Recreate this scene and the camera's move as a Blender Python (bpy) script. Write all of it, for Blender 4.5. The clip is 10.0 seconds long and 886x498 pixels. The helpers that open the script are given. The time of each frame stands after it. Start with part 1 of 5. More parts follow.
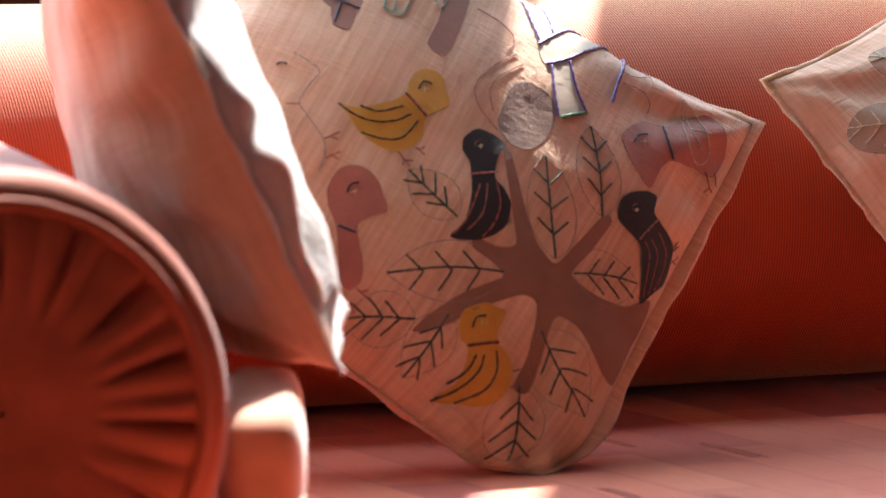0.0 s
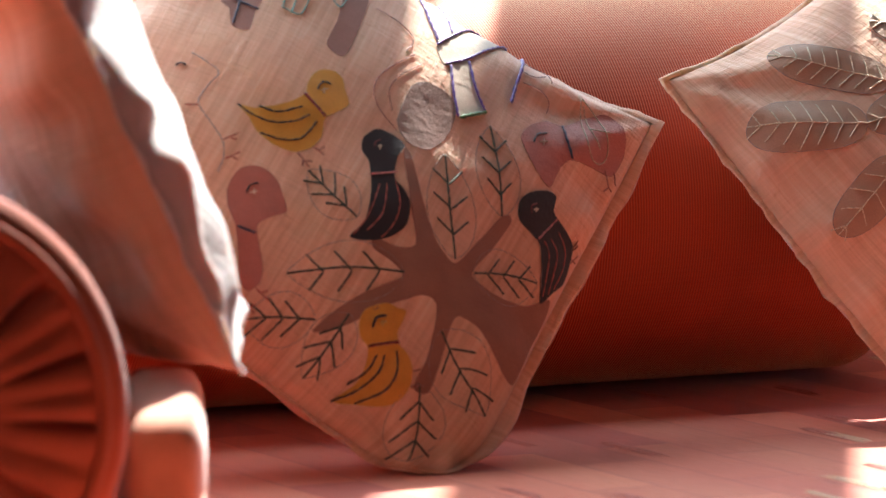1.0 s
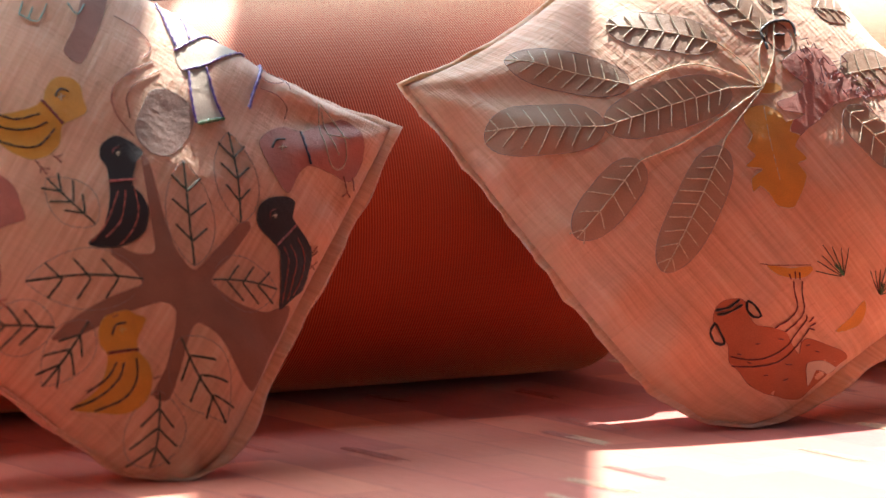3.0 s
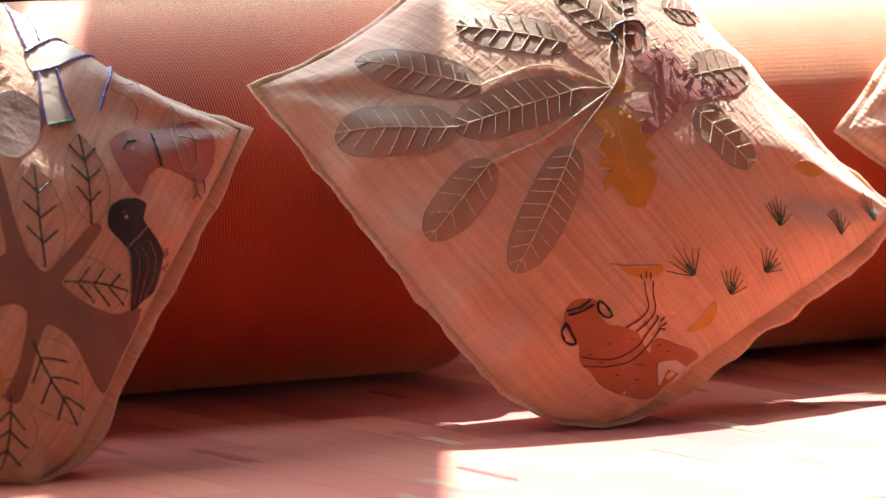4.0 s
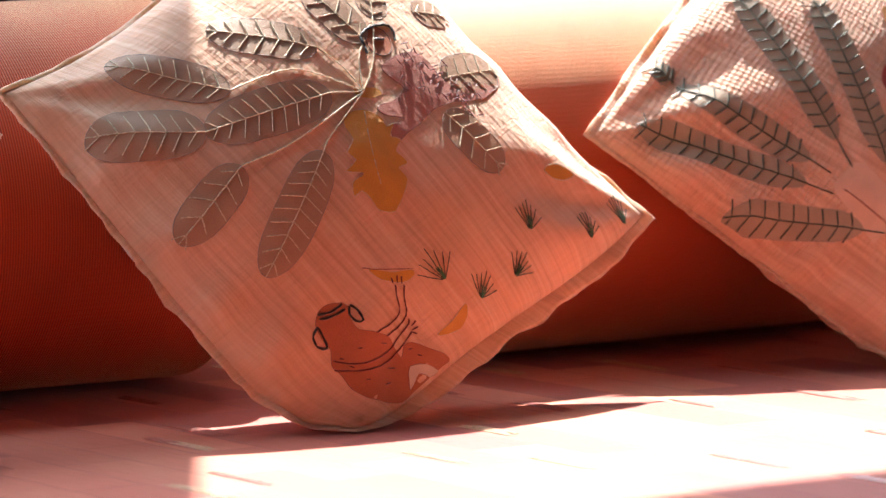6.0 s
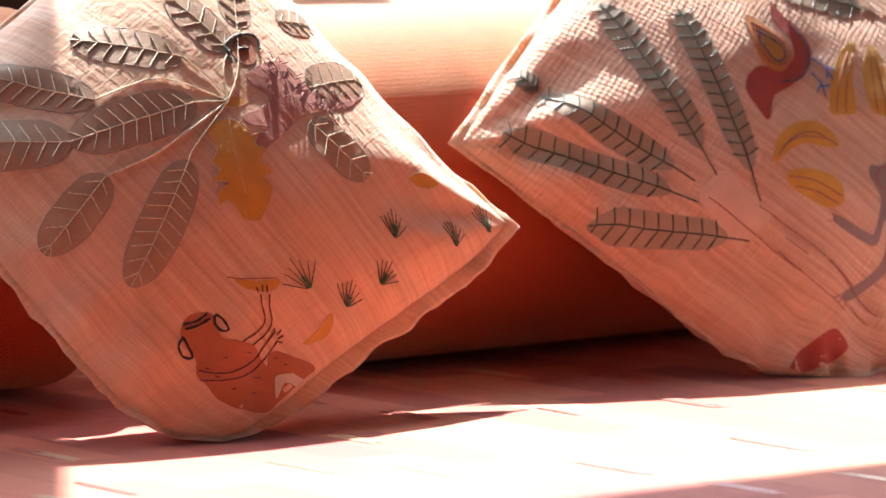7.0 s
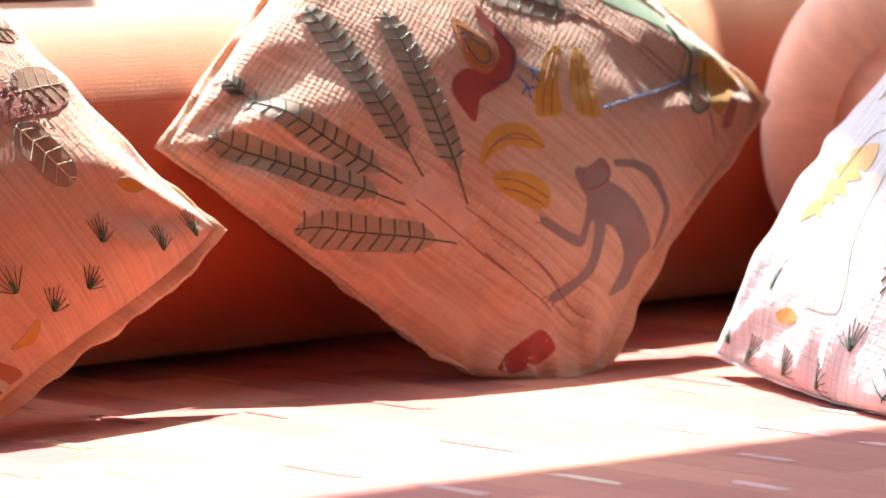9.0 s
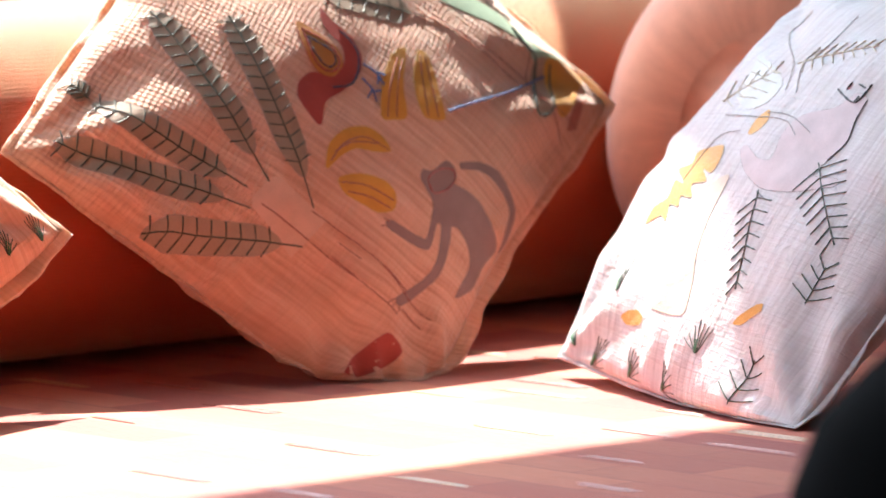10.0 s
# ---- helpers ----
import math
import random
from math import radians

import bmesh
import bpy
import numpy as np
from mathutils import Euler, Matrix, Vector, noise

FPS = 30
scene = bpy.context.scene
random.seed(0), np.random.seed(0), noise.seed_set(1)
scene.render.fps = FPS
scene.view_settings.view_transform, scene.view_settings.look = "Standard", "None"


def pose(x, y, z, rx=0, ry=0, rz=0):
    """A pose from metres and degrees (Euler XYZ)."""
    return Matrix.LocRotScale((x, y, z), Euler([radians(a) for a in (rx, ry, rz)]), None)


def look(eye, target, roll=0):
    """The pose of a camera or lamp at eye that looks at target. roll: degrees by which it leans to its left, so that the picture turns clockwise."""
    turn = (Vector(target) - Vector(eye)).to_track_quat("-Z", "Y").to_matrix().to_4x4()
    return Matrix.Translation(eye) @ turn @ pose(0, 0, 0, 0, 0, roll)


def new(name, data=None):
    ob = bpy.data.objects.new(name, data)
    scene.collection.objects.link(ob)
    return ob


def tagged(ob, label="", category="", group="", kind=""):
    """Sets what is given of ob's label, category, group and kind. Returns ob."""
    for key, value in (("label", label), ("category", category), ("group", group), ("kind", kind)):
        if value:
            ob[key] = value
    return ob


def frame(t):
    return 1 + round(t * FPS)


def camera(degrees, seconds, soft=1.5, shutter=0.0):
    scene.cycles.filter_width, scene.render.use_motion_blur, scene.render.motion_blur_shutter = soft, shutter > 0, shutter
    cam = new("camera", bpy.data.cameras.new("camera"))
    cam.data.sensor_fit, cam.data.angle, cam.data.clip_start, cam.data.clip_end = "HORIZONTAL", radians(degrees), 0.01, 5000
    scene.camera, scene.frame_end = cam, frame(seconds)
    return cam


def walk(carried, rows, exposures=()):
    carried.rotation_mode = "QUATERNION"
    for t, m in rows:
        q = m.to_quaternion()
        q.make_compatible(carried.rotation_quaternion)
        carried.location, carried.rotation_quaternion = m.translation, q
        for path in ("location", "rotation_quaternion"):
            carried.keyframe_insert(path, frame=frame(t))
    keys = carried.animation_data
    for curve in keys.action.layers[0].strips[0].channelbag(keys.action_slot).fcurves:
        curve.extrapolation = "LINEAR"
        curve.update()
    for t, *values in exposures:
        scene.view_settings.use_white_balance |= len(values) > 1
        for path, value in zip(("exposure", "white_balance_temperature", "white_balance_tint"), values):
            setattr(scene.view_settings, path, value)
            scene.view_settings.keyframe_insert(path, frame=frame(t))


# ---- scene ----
cam = camera(10.3, 10.0)
EYE = (0.0, 0.0, 0.534)
# seconds, turn to the left, look up, lean: the camera turns on its stand
TURNS = [
    (0.0, 6.630, -5.689, -0.313), (0.5, 6.082, -5.684, -0.219), (1.0, 5.456, -5.682, -0.212),
    (1.5, 4.760, -5.660, -0.143), (2.0, 3.893, -5.656, -0.074), (3.5, 1.582, -5.596, -0.030),
    (4.0, 0.662, -5.599, -0.014), (4.5, 0.000, -5.600, 0.010), (5.0, -0.768, -5.588, 0.010),
    (5.5, -1.501, -5.583, 0.035), (7.0, -3.834, -5.446, 0.061), (7.5, -4.629, -5.420, 0.065),
    (8.0, -5.465, -5.398, 0.085), (8.5, -6.200, -5.405, 0.122), (9.0, -7.258, -5.414, 0.151),
    (9.5, -8.194, -5.381, 0.236), (10.0, -9.060, -5.382, 0.254),
]
walk(cam, [(t, pose(*EYE, 90 + p, 0, y) @ pose(0, 0, 0, 0, 0, -r)) for t, y, p, r in TURNS])
cam.data.dof.use_dof = True
cam.data.dof.focus_distance = 4.05
cam.data.dof.aperture_fstop = 8.5

# ---- light ----
SUN_UP, SUN_AZ = 52.5, -1.0          # degrees over the horizon, degrees to the right of +y
scene.view_settings.exposure = 1.80
world = bpy.data.worlds.new("sky")
scene.world = world
world.use_nodes = True
nt = world.node_tree
sky = nt.nodes.new("ShaderNodeTexSky")
sky.sky_type = "NISHITA"
sky.sun_disc = False
sky.sun_elevation = radians(SUN_UP)
sky.sun_rotation = radians(SUN_AZ)
nt.links.new(sky.outputs[0], nt.nodes["Background"].inputs[0])
nt.nodes["Background"].inputs[1].default_value = 0.09
sun = new("sun", bpy.data.lights.new("sun", "SUN"))
sun.data.energy, sun.data.angle, sun.data.color = 5.0, radians(0.6), (1.0, 0.96, 0.90)
to_sun = Vector((math.sin(radians(SUN_AZ)) * math.cos(radians(SUN_UP)), math.cos(radians(SUN_AZ)) * math.cos(radians(SUN_UP)), math.sin(radians(SUN_UP))))
sun.matrix_world = look(to_sun * 6, (0, 0, 0))

# the sky's light that comes in at the two openings of the long window
LINE = 34.0        # the back of the seat runs at this angle to +x
for x0, x1 in ((-2.6, 0.08), (0.37, 1.58)):
    day = new("window_light", bpy.data.lights.new("window_light", "AREA"))
    day.data.shape, day.data.size, day.data.size_y = "RECTANGLE", x1 - x0, 1.75
    day.data.energy, day.data.color = 10.0 * (x1 - x0), (0.75, 0.87, 1.0)
    day.matrix_world = Matrix.Translation((0.0, 4.33, 0)) @ Matrix.Rotation(radians(LINE), 4, "Z") @ pose((x0 + x1) / 2, 0.63, 1.52, -76, 0, 0)


# ---- materials ----
def material(name, rough=0.8, sheen=0.0, through_cloth=0.0, tint=(1, 1, 1)):
    m = bpy.data.materials.new(name)
    m.use_nodes = True
    n = m.node_tree.nodes
    b = n["Principled BSDF"]
    b.inputs["Roughness"].default_value = rough
    if sheen:
        b.inputs["Sheen Weight"].default_value = sheen
        b.inputs["Sheen Roughness"].default_value = 0.4
        b.inputs["Sheen Tint"].default_value = (*tint, 1)
    if through_cloth:
        b.inputs["Subsurface Weight"].default_value = through_cloth
        b.inputs["Subsurface Radius"].default_value = (1.0, 0.45, 0.3)
        b.inputs["Subsurface Scale"].default_value = 0.03
    return m, n, m.node_tree.links, b


def node(n, kind, **kw):
    x = n.new(kind)
    for key, value in kw.items():
        x.inputs[key.replace("_", " ")].default_value = value
    return x


def ramp(n, links, fac, stops):
    r = n.new("ShaderNodeValToRGB")
    e = r.color_ramp.elements
    while len(e) < len(stops):
        e.new(0.5)
    for el, (p, c) in zip(e, stops):
        el.position, el.color = p, (*c, 1)
    links.new(fac, r.inputs[0])
    return r.outputs[0]


def mix(n, links, kind, fac, a, b):
    x = n.new("ShaderNodeMix")
    x.data_type, x.blend_type = "RGBA", kind
    for sock, value in ((x.inputs[0], fac), (x.inputs[6], a), (x.inputs[7], b)):
        if isinstance(value, (int, float)):
            sock.default_value = value
        elif isinstance(value, tuple):
            sock.default_value = (*value, 1)
        else:
            links.new(value, sock)
    return x.outputs[2]


def coords(n, links, scale=(1, 1, 1), rot=0.0, kind="UV"):
    tc = n.new("ShaderNodeTexCoord")
    mp = n.new("ShaderNodeMapping")
    mp.inputs["Scale"].default_value = scale
    mp.inputs["Rotation"].default_value = (0, 0, rot)
    links.new(tc.outputs[kind], mp.inputs[0])
    return mp.outputs[0]


def bumped(n, links, b, height, strength, dist):
    x = node(n, "ShaderNodeBump", Strength=strength, Distance=dist)
    links.new(height, x.inputs["Height"])
    links.new(x.outputs[0], b.inputs["Normal"])


def slub_cloth(name, light, mid, dark, strands=900.0, relief=0.5, sheen=0.55, slub=0.5, crinkle=0.0):
    """Hand-woven cloth in UV metres: threads both ways, long slubs along one of them, faint stains."""
    m, n, links, b = material(name, 0.75, sheen, 0.25, (1.0, 0.95, 0.92))
    wav = node(n, "ShaderNodeTexNoise", Scale=1.0, Detail=3.0, Roughness=0.6)
    links.new(coords(n, links, (190, 7, 1)), wav.inputs["Vector"])
    wv2 = node(n, "ShaderNodeTexNoise", Scale=1.0, Detail=2.0)
    links.new(coords(n, links, (22, 380, 1)), wv2.inputs["Vector"])
    stain = node(n, "ShaderNodeTexNoise", Scale=14.0, Detail=4.0)
    links.new(coords(n, links), stain.inputs["Vector"])
    base = ramp(n, links, wav.outputs[0], [(0.30, dark), (0.52, mid), (0.72, light)])
    cross = ramp(n, links, wv2.outputs[0], [(0.3, (0.88, 0.86, 0.84)), (0.65, (1, 1, 1))])
    col = mix(n, links, "MULTIPLY", slub, base, cross)
    soil = ramp(n, links, stain.outputs[0], [(0.35, (0.86, 0.82, 0.78)), (0.6, (1, 1, 1))])
    links.new(mix(n, links, "MULTIPLY", 0.7, col, soil), b.inputs["Base Color"])
    w1 = node(n, "ShaderNodeTexWave", Scale=strands / 6.28, Distortion=1.5)
    links.new(coords(n, links), w1.inputs["Vector"])
    add = n.new("ShaderNodeMath")
    add.operation = "MULTIPLY_ADD"
    links.new(wav.outputs[0], add.inputs[0])
    add.inputs[1].default_value = 1.6
    links.new(wv2.outputs[0], add.inputs[2])
    add2 = n.new("ShaderNodeMath")
    add2.operation = "MULTIPLY_ADD"
    links.new(w1.outputs["Fac"], add2.inputs[0])
    add2.inputs[1].default_value = 0.12
    links.new(add.outputs[0], add2.inputs[2])
    height = add2.outputs[0]
    pucker = node(n, "ShaderNodeTexNoise", Scale=75.0, Detail=3.0, Distortion=0.8)
    links.new(coords(n, links), pucker.inputs["Vector"])
    lump = n.new("ShaderNodeMath")
    lump.operation = "MULTIPLY_ADD"
    links.new(pucker.outputs[0], lump.inputs[0])
    lump.inputs[1].default_value = 2.2
    links.new(height, lump.inputs[2])
    height = lump.outputs[0]
    if crinkle:
        for way in ("X", "Y"):
            w = node(n, "ShaderNodeTexWave", Scale=60.0, Distortion=6.0, Detail=2.0, Detail_Scale=0.4)
            w.bands_direction = way
            links.new(coords(n, links), w.inputs["Vector"])
            a = n.new("ShaderNodeMath")
            a.operation = "MULTIPLY_ADD"
            links.new(w.outputs["Fac"], a.inputs[0])
            a.inputs[1].default_value = crinkle
            links.new(height, a.inputs[2])
            height = a.outputs[0]
    bumped(n, links, b, height, relief, 0.0012)
    return m


def rib_cloth(name, light, dark, along=760.0, round_about=420.0):
    """Coarse ribbed upholstery cloth; u runs round the bolster, v along it, both in metres."""
    m, n, links, b = material(name, 0.65, 1.0, 0.2, (1.0, 0.78, 0.46))
    w1 = node(n, "ShaderNodeTexWave", Scale=along / 6.28, Distortion=0.8, Detail=1.0)
    w1.bands_direction = "Y"
    links.new(coords(n, links), w1.inputs["Vector"])
    w2 = node(n, "ShaderNodeTexWave", Scale=round_about / 6.28, Distortion=0.6, Detail=1.0)
    links.new(coords(n, links), w2.inputs["Vector"])
    soil = node(n, "ShaderNodeTexNoise", Scale=9.0, Detail=4.0)
    links.new(coords(n, links), soil.inputs["Vector"])
    col = ramp(n, links, w1.outputs["Fac"], [(0.15, dark), (0.75, light)])
    s = ramp(n, links, soil.outputs[0], [(0.3, (0.85, 0.83, 0.8)), (0.65, (1, 1, 1))])
    links.new(mix(n, links, "MULTIPLY", 0.8, col, s), b.inputs["Base Color"])
    add = n.new("ShaderNodeMath")
    add.operation = "MULTIPLY_ADD"
    links.new(w2.outputs["Fac"], add.inputs[0])
    add.inputs[1].default_value = 0.2
    links.new(w1.outputs["Fac"], add.inputs[2])
    bumped(n, links, b, add.outputs[0], 0.45, 0.0012)
    return m


def plain_cloth(name, colour, vary=0.25, rough=0.75, relief=0.3, sheen=0.1):
    m, n, links, b = material(name, rough, sheen)
    fine = node(n, "ShaderNodeTexNoise", Scale=900.0, Detail=2.0)
    links.new(coords(n, links), fine.inputs["Vector"])
    wide = node(n, "ShaderNodeTexNoise", Scale=40.0, Detail=3.0)
    links.new(coords(n, links), wide.inputs["Vector"])
    lo = tuple(c * (1 - vary) for c in colour)
    col = ramp(n, links, fine.outputs[0], [(0.3, lo), (0.7, colour)])
    s = ramp(n, links, wide.outputs[0], [(0.3, (0.8, 0.8, 0.8)), (0.65, (1, 1, 1))])
    links.new(mix(n, links, "MULTIPLY", 0.8, col, s), b.inputs["Base Color"])
    lump = node(n, "ShaderNodeTexNoise", Scale=170.0, Detail=3.0, Distortion=1.0)
    links.new(coords(n, links), lump.inputs["Vector"])
    add = n.new("ShaderNodeMath")
    add.operation = "MULTIPLY_ADD"
    links.new(lump.outputs[0], add.inputs[0])
    add.inputs[1].default_value = 1.4
    links.new(fine.outputs[0], add.inputs[2])
    bumped(n, links, b, add.outputs[0], relief, 0.0008)
    return m


def thread(name, colour):
    m, n, links, b = material(name, 0.38, 0.3)
    w = node(n, "ShaderNodeTexNoise", Scale=700.0, Detail=1.0)
    links.new(coords(n, links, kind="Object"), w.inputs["Vector"])
    lo = tuple(c * 0.55 for c in colour)
    links.new(ramp(n, links, w.outputs[0], [(0.35, lo), (0.65, colour)]), b.inputs["Base Color"])
    return m


LINEN = slub_cloth("beige_linen", (0.88, 0.60, 0.43), (0.82, 0.485, 0.325), (0.70, 0.39, 0.25))
GAUZE = slub_cloth("crinkled_cotton", (0.84, 0.53, 0.39), (0.75, 0.42, 0.29), (0.62, 0.32, 0.21), 1200.0, 0.5, crinkle=0.7)
WHITE = slub_cloth("white_linen", (0.73, 0.70, 0.71), (0.65, 0.61, 0.62), (0.53, 0.48, 0.49), 900.0, 0.6)
BOLSTER = rib_cloth("orange_rib", (0.62, 0.078, 0.020), (0.42, 0.040, 0.010))
BOLSTER_END = plain_cloth("orange_smooth", (0.80, 0.36, 0.22), 0.12, sheen=0.6)
VELVET = plain_cloth("rust_cotton", (0.60, 0.12, 0.045), 0.2, 0.7, 0.2, 0.4)


# ---- helpers for meshes ----
def part(name, bm, mat, parent, label=""):
    me = bpy.data.meshes.new(name)
    bm.to_mesh(me)
    bm.free()
    for p in me.polygons:
        p.use_smooth = True
    me.materials.append(mat)
    ob = new(name, me)
    ob.parent = parent
    return tagged(ob, label)


def thing(name, at, label, category, group="", kind=""):
    ob = new(name)
    ob.empty_display_size = 0.05
    ob.matrix_world = at
    return tagged(ob, label, category, group, kind)


def grid(bm, rows, uvs=None, close_u=False):
    """Quads over rows of points; uvs alike in shape."""
    vs = [[bm.verts.new(p) for p in r] for r in rows]
    lay = bm.loops.layers.uv.verify()
    for i in range(len(rows) - 1):
        m = len(rows[i])
        for j in range(m if close_u else m - 1):
            k = (j + 1) % m
            f = bm.faces.new((vs[i][j], vs[i][k], vs[i + 1][k], vs[i + 1][j]))
            if uvs:
                wrap = uvs[i][k] if k else (2 * uvs[i][-1][0] - uvs[i][-2][0], uvs[i][-1][1])
                wrap1 = uvs[i + 1][k] if k else (2 * uvs[i + 1][-1][0] - uvs[i + 1][-2][0], uvs[i + 1][-1][1])
                for loop, uv in zip(f.loops, (uvs[i][j], wrap, wrap1, uvs[i + 1][j])):
                    loop[lay].uv = uv
    return vs


def box(bm, x0, y0, z0, x1, y1, z1, m=Matrix.Identity(4), bevel=0.0):
    got = bmesh.ops.create_cube(bm, size=1.0, matrix=m @ Matrix.Translation(((x0 + x1) / 2, (y0 + y1) / 2, (z0 + z1) / 2)) @ Matrix.Diagonal((x1 - x0, y1 - y0, z1 - z0, 1)))
    if bevel:
        edges = {e for v in got["verts"] for e in v.link_edges}
        bmesh.ops.bevel(bm, geom=list(edges), offset=bevel, segments=2, affect="EDGES", profile=0.6)


def n3(x, y, z=0.0):
    return noise.noise(Vector((x, y, z)))


# ---- cushions ----
SINK = 0.012


class Cover:
    """The shape of a stuffed square cushion that leans: centre, facing, lean and turn in degrees, half side, half thickness."""

    def __init__(self, centre, facing, lean, turn, half, thick, seed=0.0, folds=1.0, drawn=0.03, slump=0.0,
                 corners=(0,) * 8, bows=(0,) * 4, sways=(0,) * 4, back=1.0, heavy=0.0):
        a, l, r = radians(facing), radians(lean), radians(turn)
        self.n = Vector((math.sin(a) * math.cos(l), -math.cos(a) * math.cos(l), math.sin(l)))
        ux = Vector((math.cos(a), math.sin(a), 0))
        uy = self.n.cross(ux)
        self.x = ux * math.cos(r) + uy * math.sin(r)
        self.y = uy * math.cos(r) - ux * math.sin(r)
        self.c, self.half, self.thick, self.seed, self.folds = Vector(centre), half, thick, seed, folds
        self.base = Vector((self.c.x, self.c.y, 0))
        self.drawn, self.slump, self.across, self.back = drawn, slump, ux, back
        self.corners, self.bows, self.sways, self.heavy = corners, bows, sways, heavy
        self.foot = min((self.c + (self.x * i + self.y * j) * half for i in (-1, 1) for j in (-1, 1)), key=lambda q: q.z)

    def crease(self, a, b, side):
        s = self.seed + 7 * side
        r = 0.0026 * n3(a * 2.3 + s, b * 2.3, s)
        r += 0.0012 * n3(a * 6 + s, b * 6, s + 3)
        for ca, cb in ((1, 1), (1, -1), (-1, 1), (-1, -1)):
            da, db = ca - a, cb - b
            d = math.hypot(da, db)
            ang = math.atan2(db * cb, da * ca)
            r += 0.0034 * math.sin(ang * 9 + s + ca * 2 + cb) * math.exp(-((d - 0.42) / 0.3) ** 2)
        edge = 1 - max(abs(a), abs(b))
        u = b if abs(a) > abs(b) else a
        r += 0.0022 * math.sin(u * 19 + s + 3 * n3(u * 3, s)) * math.exp(-(edge / 0.16) ** 2)
        return r * self.folds

    def flat(self, a, b):
        """Place in the cushion's plane: a square with pulled corners and with bowed, swaying sides."""
        x = self.half * a * (1 - self.drawn * (1 - b * b))
        y = self.half * b * (1 - self.drawn * (1 - a * a))
        for k, (i, j) in enumerate(((-1, -1), (1, -1), (1, 1), (-1, 1))):
            w = ((1 + i * a) / 2 * (1 + j * b) / 2) ** 3
            x += w * self.corners[2 * k]
            y += w * self.corners[2 * k + 1]
        out = [(self.bows[k] + self.sways[k] * (a, b)[k % 2]) * ((1 - b, 1 + a, 1 + b, 1 - a)[k] / 2) ** 4 * (1 - (a, b)[k % 2] ** 2) for k in range(4)]
        return x + out[1] - out[3], y + out[2] - out[0]

    def at(self, a, b, side=1, lift=0.0):
        """World place of the cover's surface; a and b run from -1 to 1."""
        x, y = self.flat(a, b)
        full = max(0.0, (1 - a * a) * (1 - b * b)) ** 0.5
        w = side * (self.thick * (1.0 if side > 0 else self.back * (1 - self.heavy * b)) * full + self.crease(a, b, side) * min(1.0, full * 3) + lift)
        return self.settle(self.c + self.x * x + self.y * y + self.n * w)

    def settle(self, p):
        if p.z < 0.3:
            # the stuffing spreads where the cushion stands
            p = p + self.across * ((p - self.foot).dot(self.across) * self.slump * math.exp(-max(p.z, 0.0) / 0.045))
            d = (p - self.foot).dot(self.across)
            p = p + self.n * (0.0045 * self.folds * math.sin(d * 150 + self.seed + 4 * n3(d * 20, self.seed)) * math.exp(-max(p.z, 0.0) / 0.028) * min(1.0, self.slump * 4))
            p.z = SINK * math.log1p(math.exp(p.z / SINK))
        return p

    def up(self, a, b):
        e = 0.01
        d = (self.at(a + e, b) - self.at(a - e, b)).cross(self.at(a, b + e) - self.at(a, b - e))
        return d.normalized()

    def spot(self, x, y, lift=0.0):
        """The same by metres on the flat cloth, raised a little off the cover."""
        a, b = max(-0.99, min(0.99, x / self.half)), max(-0.99, min(0.99, y / self.half))
        return self.at(a, b) + self.up(a, b) * lift


def cushion(cover, cloth, label, back=None, hem=(0.011,) * 4, cells=110):
    ob = thing("cushion", Matrix.Translation(cover.base), label, "cushion", "embroidered cushions")
    h = cover.half
    ts = [math.sin(math.pi / 2 * (2 * i / cells - 1)) * 0.5 + 0.5 * (2 * i / cells - 1) for i in range(cells + 1)]
    for side, name, mat in ((1, "front_panel", cloth), (-1, "back_panel", back or cloth)):
        bm = bmesh.new()
        rows = [[cover.at(a, b, side) - cover.base for a in (ts if side > 0 else ts[::-1])] for b in ts]
        grid(bm, rows, [[(a * h, b * h) for a in (ts if side > 0 else ts[::-1])] for b in ts])
        part(name, bm, mat, ob)
    # the flat hem that runs round the seam
    bm = bmesh.new()
    edge = []
    for k in range(4):
        for i in range(60):
            u = -1 + 2 * i / 60
            a, b = ((u, -1), (1, u), (-u, 1), (-1, -u))[k]
            edge.append((a, b))
    rings, uvs = [], []
    for q, out in ((0, -0.002), (1, 0.35), (2, 0.8), (3, 1.0), (4, 0.8), (5, 0.35), (6, -0.002)):
        row, uv = [], []
        for i, (a, b) in enumerate(edge):
            x, y = cover.flat(a, b)
            d = Vector((a if abs(a) > 0.999 else 0, b if abs(b) > 0.999 else 0))
            k, v = i // 60, i % 60 / 60
            broad = hem[k] + (hem[(k + 1) % 4] - hem[k]) * max(0.0, v * 6 - 5) / 2 + (hem[k - 1] - hem[k]) * max(0.0, 1 - v * 6) / 2
            wide = broad * (1 + 0.35 * n3(i * 0.17, cover.seed) + 0.1 * max(0.0, min(abs(a), abs(b)) - 0.86) / 0.14)
            x, y = x + d.x * wide * out, y + d.y * wide * out
            w = (0.004 + 0.6 * broad) * out * (n3(i * 0.21 + 5, cover.seed + 2) + 0.45 * n3(i * 0.55, cover.seed + 9)) + (0.0014, 0.0014, 0.0014, 0, -0.0014, -0.0014, -0.0014)[q]
            row.append(cover.settle(cover.c + cover.x * x + cover.y * y + cover.n * w) - cover.base)
            uv.append((i * 4 * 2 * h / 240, out * 0.01))
        rings.append(row)
        uvs.append(uv)
    grid(bm, rings, uvs, True)
    part("hem", bm, cloth, ob)
    return ob


